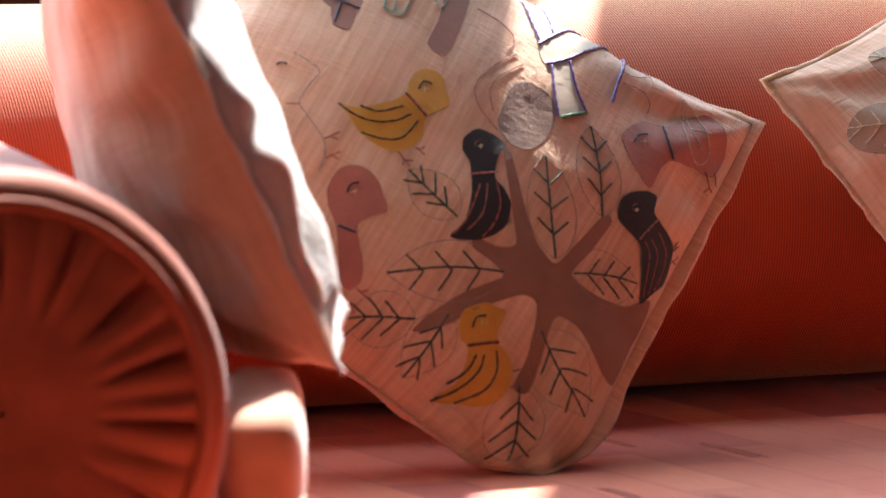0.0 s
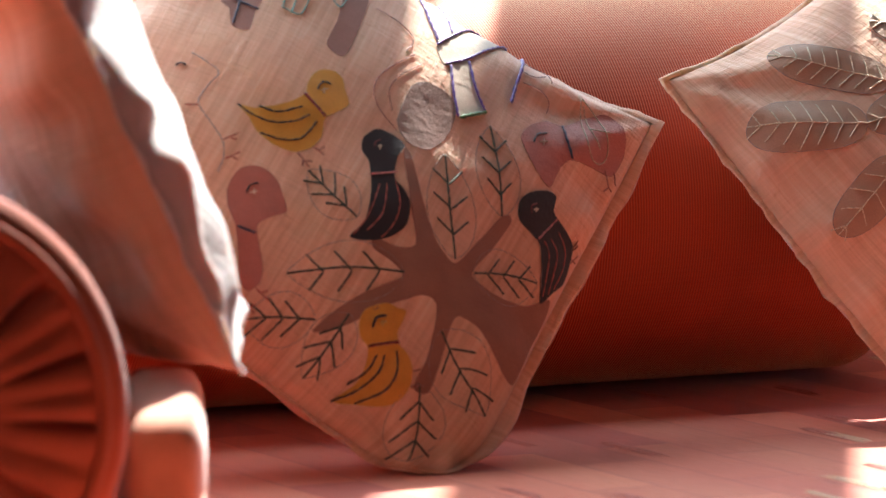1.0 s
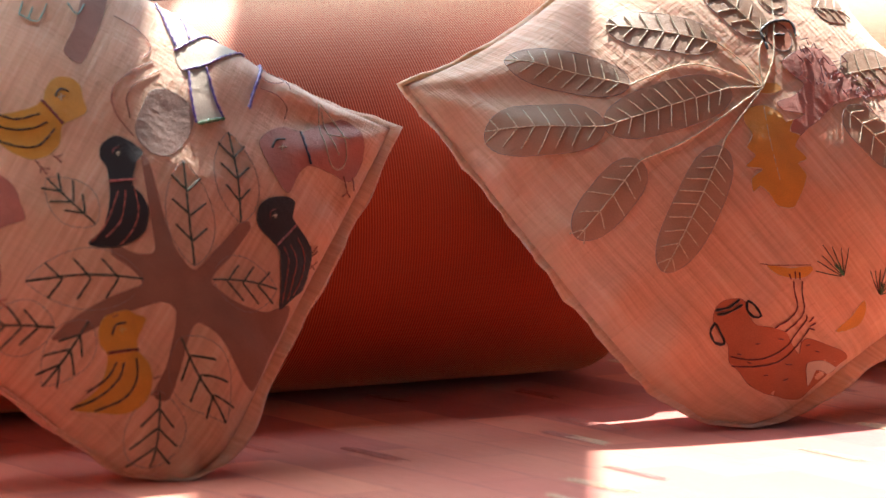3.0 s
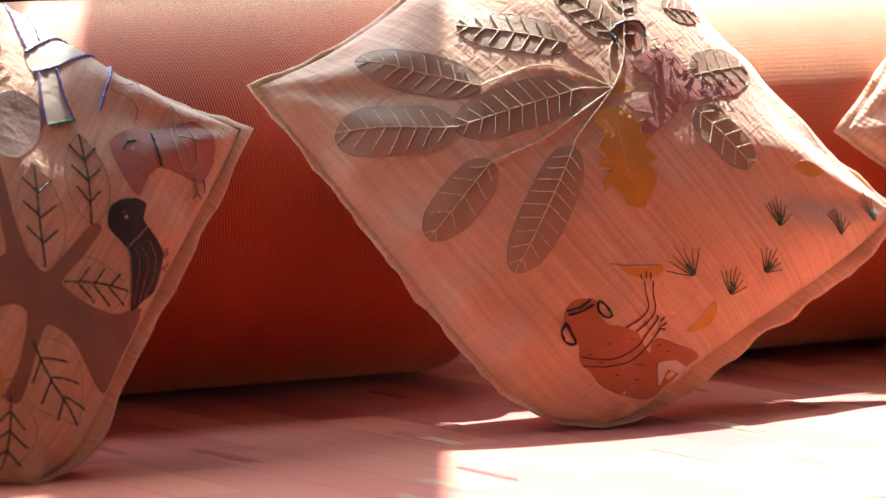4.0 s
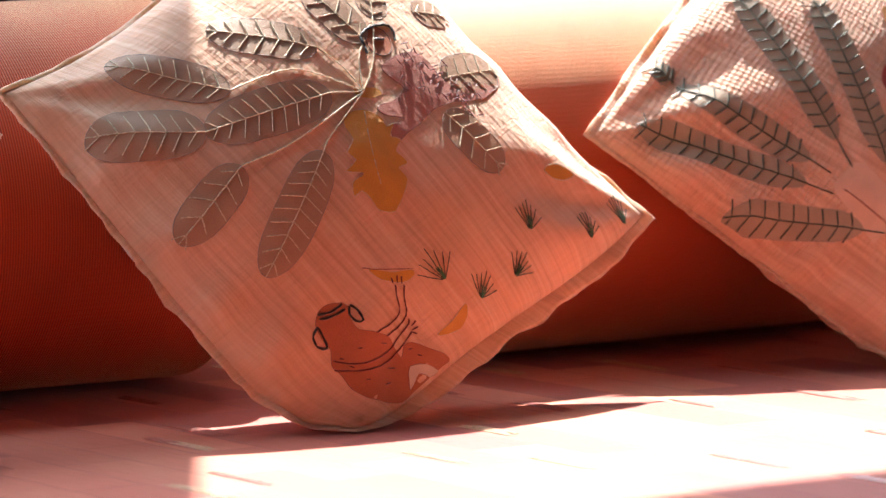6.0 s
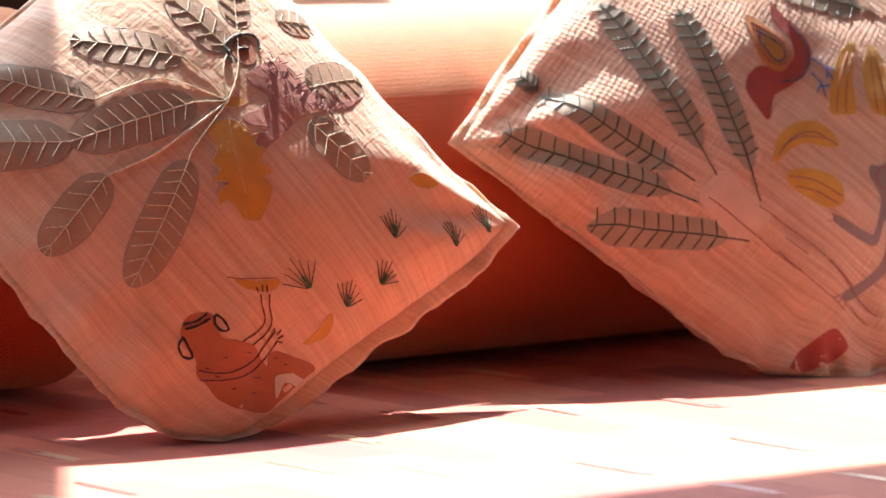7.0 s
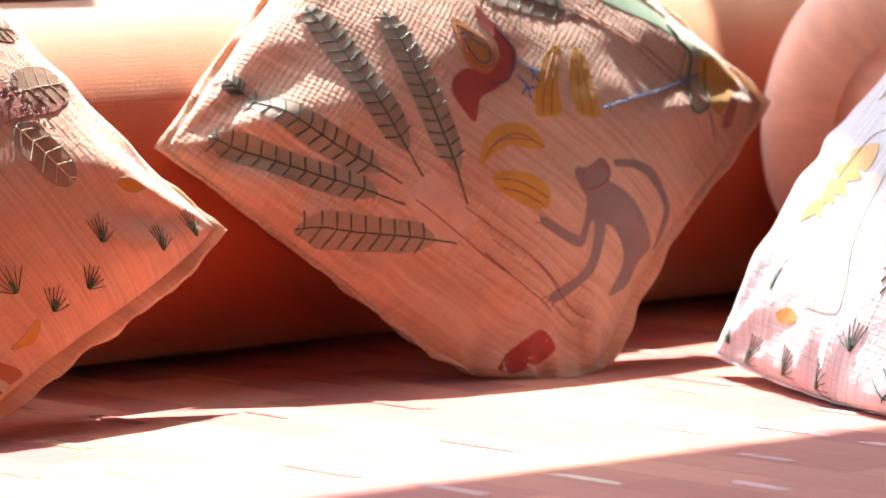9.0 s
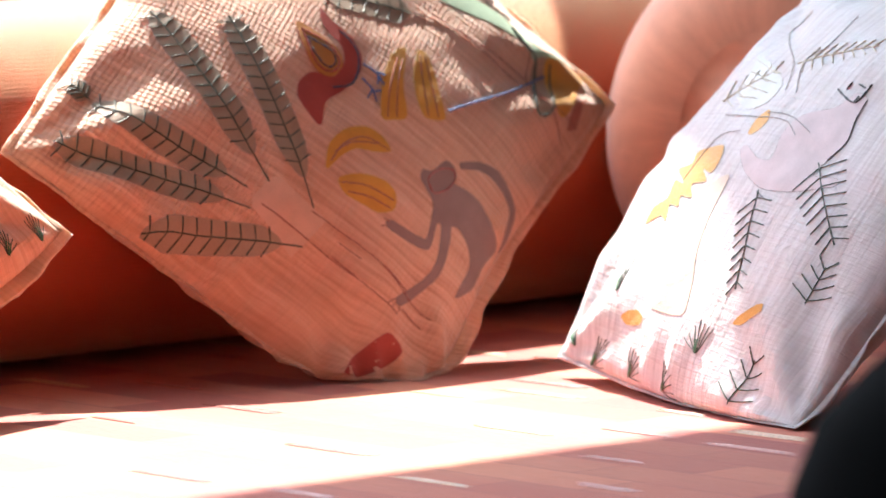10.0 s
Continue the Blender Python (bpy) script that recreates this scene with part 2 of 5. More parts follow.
one = Cover((-0.4456, 3.7615, 0.2153), 32, 33, -38.17, 0.207, 0.062, 1.3, 1.0, 0.045, 0.6,
            (0, 0, -0.013, -0.002, 0.001, 0, 0, 0), (-0.010, 0.001, -0.0125, 0), (-0.002, 0.0076, -0.005, 0))
two = Cover((0.0650, 4.1242, 0.2164), 33, 33, 30.90, 0.211, 0.062, 4.1, 1.0, 0.0, 0.65,
            (0.006, 0.011, 0, -0.008, 0, -0.001, -0.003, -0.002), (-0.0115, -0.0065, -0.023, 0.0185), (0.021, 0.004, 0.009, -0.009))
three = Cover((0.5963, 4.5039, 0.2199), 29, 32, 45.37, 0.222, 0.062, 7.7, 1.4, -0.01, 0.7,
              (0.002, 0.0095, 0.030, -0.027, 0, -0.002, -0.018, 0.011), (-0.018, 0.041, -0.007, 0.007), (0.020, -0.022, -0.008, 0.008))
four = Cover((0.9933, 4.1793, 0.1719), -70, 38, -3.46, 0.205, 0.062, 11.2, 1.3, -0.04, 0.0,
             (-0.010, -0.004, 0.001, -0.016, 0, 0, -0.008, 0.0015), (0.012, 0, 0, 0.037), (0.012, 0, 0, -0.004))
left = Cover((-0.5684, 3.36, 0.3252), 102.5, 25, -8, 0.212, 0.042, 15.9, 2.6, 0.03, 0.0,
             (0.020, -0.026, -0.030, -0.016, 0, 0, 0, 0), back=2.3, heavy=0.45)
one.ob = cushion(one, LINEN, "beige linen cushion with a sewn brown tree, leaning on a bolster", hem=(0.004, 0.010, 0.006, 0.006))
two.ob = cushion(two, LINEN, "beige linen cushion with grey palm leaves, leaning between two bolsters", hem=(0.012, 0.005, 0.004, 0.006))
three.ob = cushion(three, GAUZE, "crinkled beige cotton cushion with stitched ferns and yellow fruit", hem=(0.010, 0.006, 0.007, 0.004))
four.ob = cushion(four, WHITE, "white linen cushion in the sun, with yellow and green leaves", hem=(0.005, 0.006, 0.006, 0.003))
# white cloth on the front puts the sun's brightness into its colour
left.ob = cushion(left, WHITE, "creased beige cushion, front whitened as if sunlit, upright beside the rust bolster", LINEN, (0.003,) * 4)


# ---- bolsters ----
def bolster(at, axis_deg, length, radius, mat, label, end_mat=None, sag=0.06, seed=0.0, pleats=0, dome=0.035, soft=0.022):
    """A stuffed roll that lies on the seat; at: the middle of the near end's foot, axis in degrees from +x."""
    ob = thing("bolster", pose(at[0], at[1], 0, 0, 0, axis_deg), label, "bolster", "bolsters on the seat")
    bm = bmesh.new()
    m, k = 96, 60
    rows, uvs = [], []

    def ring(x, r):
        row, uv = [], []
        for j in range(m):
            t = 2 * math.pi * j / m
            rr = r * (1 + 0.008 * n3(math.cos(t) * 1.5 + seed, math.sin(t) * 1.5, x * 4))
            y, z = rr * math.sin(t), radius + rr * math.cos(t)
            z = SINK * math.log1p(math.exp((z - sag * radius) / SINK))
            y *= 1 + 0.5 * sag * math.exp(-((z / radius - 0.35) / 0.5) ** 2)
            row.append(Vector((x, y, z)))
            uv.append((t * radius, x))
        return row, uv

    steps = [(soft * (1 - math.cos(i * math.pi / 12)), radius - soft * (1 - math.sin(i * math.pi / 12))) for i in range(7)]
    line = steps + [(soft + (length - 2 * soft) * i / k, radius * (1 + 0.006 * n3(i * 0.35, seed))) for i in range(1, k)] + [(length - x, r) for x, r in steps[::-1]]
    for x, r in line:
        a, b = ring(x, r)
        rows.append(a)
        uvs.append(b)
    grid(bm, rows, uvs, True)
    part("body", bm, mat, ob)
    for end in (0, 1):
        bm = bmesh.new()
        rows, uvs = [], []
        for i in range(30):
            q = 1 - i / 29.5
            row, uv = [], []
            for j in range(m * 4):
                t = math.pi * j / m / 2
                r = (radius - soft) * q
                fold = 0.0
                if pleats:
                    near = abs((t * pleats / (2 * math.pi) + 0.35 * n3(math.cos(t) * 2, math.sin(t) * 2, seed) + 0.5) % 1.0 - 0.5)
                    fold = (0.004 * math.sin(math.pi * min(1.0, near * 2)) - 0.010 * math.exp(-(near / 0.055) ** 2)) * max(0.0, min(1.0, (q - 0.48) * 4)) * min(1.0, (1.02 - q) * 14)
                x = -dome * ((1 - q ** 2.2) if soft < 0.05 else (1 - q * q) ** 2) - fold - 0.004 * n3(math.cos(t) * q * 3, math.sin(t) * q * 3, seed)
                y, z = r * math.sin(t), radius + r * math.cos(t)
                z = SINK * math.log1p(math.exp((z - sag * radius) / SINK))
                y *= 1 + 0.5 * sag * math.exp(-((z / radius - 0.35) / 0.5) ** 2)
                row.append(Vector((x if end == 0 else length - x, y, z)))
                uv.append((y, z))
            rows.append(row if end == 0 else row[::-1])
            uvs.append(uv if end == 0 else uv[::-1])
        grid(bm, rows[::-1], uvs[::-1], True)
        part("end_cap", bm, end_mat or mat, ob)
    # piping round each end
    for end in (0, 1) if soft < 0.05 else ():
        bm = bmesh.new()
        rows = []
        for j in range(m):
            t = 2 * math.pi * j / m
            row = []
            for q in range(8):
                p = 2 * math.pi * q / 8
                r = radius - soft + 0.003 + 0.0045 * math.cos(p)
                y, z = r * math.sin(t), radius + r * math.cos(t)
                z = SINK * math.log1p(math.exp((z - sag * radius) / SINK))
                y *= 1 + 0.5 * sag * math.exp(-((z / radius - 0.35) / 0.5) ** 2)
                x = 0.0045 * math.sin(p)
                row.append(Vector((x if end == 0 else length - x, y, z)))
            rows.append(row)
        rows.append(rows[0])
        grid(bm, rows, None, True)
        part("piping", bm, end_mat or mat, ob)
    return ob


bolster((-1.02, 3.70), LINE, 1.13, 0.174, BOLSTER, "long orange ribbed bolster against the low wall", seed=2.0)
bolster((0.071, 4.384), 38.0, 1.3, 0.174, BOLSTER, "long orange ribbed bolster, sunlit on top", seed=5.0)
bolster((1.08, 4.66), 62.0, 0.9, 0.205, BOLSTER_END, "plump orange bolster behind the white cushion", seed=8.0, dome=0.03, soft=0.10)
bolster((-0.612, 2.92), 110.0, 0.62, 0.146, VELVET, "rust bolster with a gathered, pleated end", seed=3.0, pleats=15, dome=0.012)


def pad(name, x0, y0, x1, y1, top, mat, label, turned=0.0, round_off=0.05, seed=0.0):
    """A low stuffed pad with rounded sides."""
    ob = thing(name, pose((x0 + x1) / 2, (y0 + y1) / 2, 0, 0, 0, turned), label, "pad")
    hx, hy, hz = (x1 - x0) / 2, (y1 - y0) / 2, top / 2
    bm = bmesh.new()
    rows, uvs = [], []
    for i in range(41):
        v = -math.pi / 2 + math.pi * i / 40
        row, uv = [], []
        for j in range(80):
            u = 2 * math.pi * j / 80
            pw = lambda c, e: math.copysign(abs(c) ** e, c)
            p = Vector((hx * pw(math.cos(v), 0.45) * pw(math.cos(u), 0.45), hy * pw(math.cos(v), 0.45) * pw(math.sin(u), 0.45), hz + hz * pw(math.sin(v), 0.45)))
            p *= 1 + 0.03 * n3(p.x * 14 + seed, p.y * 14, p.z * 14)
            row.append(p)
            uv.append((u * 0.05, p.z))
        rows.append(row)
        uvs.append(uv)
    grid(bm, rows, uvs, True)
    part("cover", bm, mat, ob)
    bm = bmesh.new()
    rows = []
    for j in range(81):
        u = 2 * math.pi * j / 80
        pw = lambda c, e: math.copysign(abs(c) ** e, c)
        row = []
        for q in range(6):
            t = 2 * math.pi * q / 6
            k = 1 + 0.035 * math.cos(t)
            row.append(Vector((hx * k * pw(math.cos(u), 0.45), hy * (1 + (k - 1) * 0.3) * pw(math.sin(u), 0.45), hz + 0.004 * math.sin(t))))
        rows.append(row)
    grid(bm, rows, None, True)
    part("seam", bm, mat, ob)
    return ob


pad("floor_pad", -0.515, 3.03, -0.458, 3.30, 0.130, BOLSTER_END, "thick orange pad under the upright cushion", 8.5, seed=2.0)


def stool(at, radius, top, label):
    """A round dark stool with a domed seat that stands on the lower floor."""
    ob = thing("stool", pose(at[0], at[1], -0.45), label, "stool")
    bm = bmesh.new()
    h = top + 0.45
    prof = [(0.0, h), (0.35, h - 0.006), (0.65, h - 0.022), (0.88, h - 0.055), (0.98, h - 0.09), (1.0, h - 0.13), (0.97, h - 0.17), (0.9, h - 0.19), (0.0, h - 0.19)]
    rows = [[Vector((max(0.001, r) * radius * math.cos(2 * math.pi * j / 48), max(0.001, r) * radius * math.sin(2 * math.pi * j / 48), z)) for j in range(48)] for r, z in prof]
    grid(bm, rows[::-1], None, True)
    part("seat", bm, INK, ob)
    for k in range(4):
        a = math.pi / 4 + math.pi / 2 * k
        bm = bmesh.new()
        rows = []
        for z, w in ((0.0, 0.013), (0.2, 0.016), (h - 0.185, 0.022)):
            out = radius * (1.0 - 0.32 * z / h)
            rows.append([Vector((out * math.cos(a) + w * math.cos(t), out * math.sin(a) + w * math.sin(t), z)) for t in [math.pi / 5 * q for q in range(10)]])
        grid(bm, rows, None, True)
        part("leg", bm, INK, ob)
    return ob


INK = plain_cloth("black_cloth", (0.004, 0.004, 0.004), 0.3, 1.0, 0.2, 0.0)
INK.node_tree.nodes["Principled BSDF"].inputs["Specular IOR Level"].default_value = 0.05
stool((0.700, 2.42), 0.135, 0.262, "black round stool in deep shade before the seat")

# ---- the seat, the wall and the room ----
turn = Matrix.Rotation(radians(LINE), 4, "Z")


def floor_cloth():
    """Hand-woven cover: long blocks of pink, rose and orange, in rows across the seat."""
    m, n, links, b = material("woven_cover", 0.75, 0.2)
    at = coords(n, links, (1, 1, 1), radians(90), "Object")
    br = n.new("ShaderNodeTexBrick")
    links.new(at, br.inputs["Vector"])
    br.offset, br.squash = 0.37, 1.0
    for key, value in (("Color1", (0.74, 0.25, 0.15, 1)), ("Color2", (0.40, 0.055, 0.05, 1)), ("Mortar", (0.46, 0.10, 0.08, 1)), ("Scale", 1.0), ("Mortar Size", 0.0009), ("Brick Width", 0.19), ("Row Height", 0.062), ("Bias", -0.1)):
        br.inputs[key].default_value = value
    warm = node(n, "ShaderNodeTexNoise", Scale=1.0, Detail=1.0)
    links.new(coords(n, links, (6, 1.6, 1), 0.0, "Object"), warm.inputs["Vector"])
    tone = ramp(n, links, warm.outputs[0], [(0.40, (0.95, 0.74, 0.70)), (0.60, (1.0, 1.0, 0.92))])
    fine = node(n, "ShaderNodeTexNoise", Scale=1.0, Detail=3.0)
    links.new(coords(n, links, (420, 26, 1), 0.0, "Object"), fine.inputs["Vector"])
    cross = node(n, "ShaderNodeTexNoise", Scale=1.0, Detail=2.0)
    links.new(coords(n, links, (40, 500, 1), 0.0, "Object"), cross.inputs["Vector"])
    s = ramp(n, links, fine.outputs[0], [(0.3, (0.80, 0.76, 0.74)), (0.65, (1, 1, 1))])
    col = mix(n, links, "MULTIPLY", 1.0, br.outputs[0], tone)
    links.new(mix(n, links, "MULTIPLY", 0.8, col, s), b.inputs["Base Color"])
    add = n.new("ShaderNodeMath")
    links.new(fine.outputs[0], add.inputs[0])
    links.new(cross.outputs[0], add.inputs[1])
    bumped(n, links, b, add.outputs[0], 0.5, 0.001)
    return m


SEAT = floor_cloth()
bm = bmesh.new()
box(bm, -3.0, -1.6, -0.12, 3.0, 0.62, 0.0, bevel=0.02)
seat = part("seat_mattress", bm, SEAT, None)
seat.matrix_world = Matrix.Translation((0.0, 4.33, 0)) @ turn
tagged(seat, "low mattress under a woven pink and orange cover", "mattress", kind="structure")
bm = bmesh.new()
box(bm, -3.0, -1.58, -0.45, 3.0, 0.62, -0.12)
base = part("seat_base", bm, VELVET, None)
base.matrix_world = seat.matrix_world
tagged(base, "plain built base under the mattress", "seat base", kind="structure")


def float_threads(mat, every, label):
    """Bundles of raised weft threads that lie in short rows along the blocks of the cover."""
    bm = bmesh.new()
    for i in range(-14, 22):
        for j in range(-9, 4):
            if random.random() > every:
                continue
            x0 = i * 0.062 + 0.006 + 0.01 * random.random()
            y0 = j * 0.145 + (i % 3) * 0.05 + 0.03 * random.random()
            long = 0.06 + 0.06 * random.random()
            for k in range(random.choice((3, 4, 5))):
                x = x0 + k * 0.0034 + 0.0005 * random.random()
                a, c = y0 + 0.012 * random.random(), y0 + long - 0.012 * random.random()
                rows = []
                for q in range(7):
                    y = a + (c - a) * q / 6
                    r = 0.0011 * (0.7 + 0.3 * random.random()) * (0.25 if q in (0, 6) else 1.0)
                    sway = 0.0007 * n3(y * 60, x * 90)
                    rows.append([Vector((x + sway + r * math.cos(t), y, 0.0002 + 1.1 * r * math.sin(t))) for t in (0.0, 0.8, 1.57, 2.35, 3.14)])
                grid(bm, rows)
    ob = part("raised_threads", bm, mat, None)
    ob.matrix_world = seat.matrix_world
    return tagged(ob, label, "threads", kind="stuff")


float_threads(thread("rose_yarn", (0.62, 0.17, 0.12)), 0.22, "short raised rows of rose yarn in the cover")
float_threads(thread("straw_yarn", (0.85, 0.50, 0.30)), 0.16, "short raised rows of straw yarn in the cover")
DARK = plain_cloth("dark_wood", (0.030, 0.018, 0.012), 0.4, 0.5)
PLASTER = plain_cloth("room_plaster", (0.12, 0.075, 0.05), 0.1, 0.9)
wall_at = Matrix.Translation((0.0, 4.33, 0)) @ turn


def slab(name, x0, y0, z0, x1, y1, z1, mat, label, category="wall", at=wall_at):
    bm = bmesh.new()
    box(bm, x0, y0, z0, x1, y1, z1)
    ob = part(name, bm, mat, None)
    ob.matrix_world = at
    for p in ob.data.polygons:
        p.use_smooth = False
    return tagged(ob, label, category, kind="structure")


slab("wall_sill", -3.2, 0.64, -0.45, 3.2, 0.80, 0.60, DARK, "dark low wall under the window")
slab("wall_head", 0.357, 0.64, 2.45, 3.2, 0.80, 3.3, DARK, "dark wall over the window")
slab("wall_head_left", -3.2, 0.64, 2.80, 0.357, 0.80, 3.3, DARK, "dark wall over the window")
slab("wall_pier", 0.10, 0.64, 0.60, 0.357, 0.80, 2.80, DARK, "dark pier between the windows")
# unseen, added to keep sun off the seat before the tree cushion
slab("window_shade_block", -0.215, 0.64, 0.60, -0.06, 0.80, 1.93, DARK, "unseen dark block added in the window to shade the tree cushion")
# added dark block: keeps sun off the floor in the gap and darkens it
slab("gap_shade_block", -0.03, 0.24, 0.0, 0.46, 0.36, 0.74, DARK, "dark block added to shade the gap between the bolsters")
slab("wall_end", 1.60, 0.64, 0.60, 3.2, 0.80, 2.45, DARK, "dark wall beside the window")
# the left wall is unseen; its opening is added for fill light from that side
slab("wall_left", -3.36, -7.0, -0.45, -3.2, 0.80, 1.9, PLASTER, "plain plaster side wall under an added light opening")
slab("wall_left_head", -3.36, -7.0, 2.6, -3.2, 0.80, 3.3, PLASTER, "plain plaster wall over the added light opening")
slab("wall_left_rear", -3.36, -7.0, 1.9, -3.2, -2.0, 2.6, PLASTER, "plain plaster side wall")
slab("wall_left_end", -3.36, 0.2, 1.9, -3.2, 0.80, 2.6, PLASTER, "plain plaster side wall")
slab("wall_right", 3.2, -7.0, -0.45, 3.36, 0.80, 3.3, PLASTER, "plain plaster side wall")
slab("wall_rear", -3.36, -7.16, -0.45, 3.36, -7.0, 3.3, PLASTER, "plain plaster rear wall")
slab("floor", -3.36, -7.0, -0.5, 3.36, 0.8, -0.45, PLASTER, "plain dark floor", "floor")
slab("ceiling", -3.36, -7.16, 3.3, 3.36, 0.80, 3.4, PLASTER, "plain ceiling", "ceiling")


# ---- needlework on the cushions ----
BLACK = plain_cloth("black_patch", (0.030, 0.022, 0.024), 0.3, 0.7, 0.5)
YELLOW = plain_cloth("yellow_patch", (0.78, 0.37, 0.055), 0.2, 0.6, 0.5, 0.2)
ROSE = plain_cloth("rose_patch", (0.56, 0.19, 0.14), 0.25, 0.6, 0.5, 0.2)
BROWN = plain_cloth("brown_patch", (0.36, 0.175, 0.12), 0.2, 0.8, 0.4)
GREY = plain_cloth("grey_patch", (0.42, 0.27, 0.22), 0.3, 0.4, 0.5)
SAGE = plain_cloth("sage_patch", (0.55, 0.34, 0.23), 0.15, 0.4, 0.5)
FERN = plain_cloth("fern_patch", (0.48, 0.35, 0.25), 0.2, 0.7, 0.4)
BRICK = plain_cloth("brick_patch", (0.42, 0.20, 0.15), 0.25, 0.8)
TERRA = plain_cloth("terracotta_patch", (0.55, 0.18, 0.09), 0.2, 0.8)
TAUPE = plain_cloth("taupe_patch", (0.34, 0.22, 0.20), 0.2, 0.8)
SCARLET = plain_cloth("scarlet_patch", (0.50, 0.07, 0.05), 0.25, 0.7)
CREAM = plain_cloth("cream_patch", (0.74, 0.62, 0.50), 0.12, 0.7)
MINT = plain_cloth("mint_patch", (0.45, 0.60, 0.42), 0.2, 0.7)
MAUVE = plain_cloth("mauve_patch", (0.70, 0.57, 0.58), 0.12, 0.7)
RED_T, WINE_T, RUST_T = thread("red_thread", (0.55, 0.10, 0.06)), thread("wine_thread", (0.22, 0.03, 0.03)), thread("rust_thread", (0.40, 0.12, 0.08))
NAVY_T, BLACK_T, BLUE_T = thread("navy_thread", (0.03, 0.03, 0.07)), thread("black_thread", (0.02, 0.015, 0.015)), thread("blue_thread", (0.08, 0.16, 0.40))
DARKGREEN_T, GREEN_T, TEAL_T = thread("dark_green_thread", (0.035, 0.06, 0.035)), thread("green_thread", (0.06, 0.22, 0.09)), thread("teal_thread", (0.20, 0.45, 0.38))
PALE_T, CREAM_T, GREY_T = thread("pale_thread", (0.72, 0.58, 0.40)), thread("cream_thread", (0.80, 0.68, 0.48)), thread("grey_thread", (0.36, 0.29, 0.27))
PURPLE_T, YELLOW_T, SCARLET_T = thread("purple_thread", (0.14, 0.07, 0.36)), thread("yellow_thread", (0.70, 0.48, 0.12)), thread("scarlet_thread", (0.50, 0.08, 0.06))
ROSE_T, TAUPE_T = thread("rose_thread", (0.62, 0.20, 0.19)), thread("taupe_thread", (0.25, 0.16, 0.16))
PEACH = plain_cloth("peach_patch", (0.80, 0.50, 0.37), 0.12, 0.7)
ORANGE = plain_cloth("orange_patch", (0.62, 0.24, 0.05), 0.25, 0.7)
MILK = plain_cloth("milk_patch", (0.74, 0.72, 0.70), 0.1, 0.7)
LAYER = [0.0]


def smooth(pts, step=0.25):
    """A soft curve through points, in centimetres."""
    if len(pts) < 3:
        (x0, y0), (x1, y1) = pts
        n = max(2, int(math.hypot(x1 - x0, y1 - y0) / step))
        return [(x0 + (x1 - x0) * i / n, y0 + (y1 - y0) * i / n) for i in range(n + 1)]
    out = []
    for i in range(len(pts) - 1):
        p0, p1, p2, p3 = pts[max(0, i - 1)], pts[i], pts[i + 1], pts[min(len(pts) - 1, i + 2)]
        n = max(2, int(math.hypot(p2[0] - p1[0], p2[1] - p1[1]) / step))
        for k in range(n):
            t = k / n
            out.append(tuple(0.5 * (2 * b + (c - a) * t + (2 * a - 5 * b + 4 * c - d) * t * t + (3 * b - a - 3 * c + d) * t ** 3) for a, b, c, d in zip(p0, p1, p2, p3)))
    return out + [pts[-1]]


def tube(bm, cover, pts, r, lift=0.0):
    """A stitched thread along a line on the cloth: it swells in each stitch and dips between them."""
    ring, far = [], 0.0
    wob = random.random() * 9
    for i, (x, y) in enumerate(pts):
        x += 0.035 * n3(i * 0.6 + wob, wob)
        y += 0.035 * n3(i * 0.6 + wob, wob + 5)
        p = cover.spot(x / 100, y / 100, 0.0)
        q = pts[min(i + 1, len(pts) - 1)]
        o = pts[max(i - 1, 0)]
        a, b = max(-0.98, min(0.98, x / 100 / cover.half)), max(-0.98, min(0.98, y / 100 / cover.half))
        up = cover.up(a, b)
        d = cover.x * (q[0] - o[0]) + cover.y * (q[1] - o[1])
        side = up.cross(d)
        if side.length < 1e-6:
            continue
        side.normalize()
        s = abs(math.sin(far * math.pi / 0.42))
        rr = r / 100 * (0.62 + 0.5 * s)
        mid = p + up * (lift + rr * 0.35 * (0.3 + s))
        ring.append([bm.verts.new(mid + side * (rr * math.cos(t)) + up * (rr * math.sin(t)) - cover.base) for t in (0.0, 1.05, 2.09, 3.14, 4.71)])
        far += math.hypot(q[0] - x, q[1] - y)
    for u, v in zip(ring, ring[1:]):
        for k in range(5):
            bm.faces.new((u[k], u[(k + 1) % 5], v[(k + 1) % 5], v[k]))


def threads(cover, lines, mat, r=0.07, name="stitching", parent=None, lift=0.0002):
    bm = bmesh.new()
    for pts in lines:
        if len(pts) > 1:
            tube(bm, cover, pts, r, lift)
    return part(name, bm, mat, parent or cover.ob)


def stroke(cover, pts, mat, r, name):
    return threads(cover, [smooth(pts)], mat, r, name, lift=0.0007)


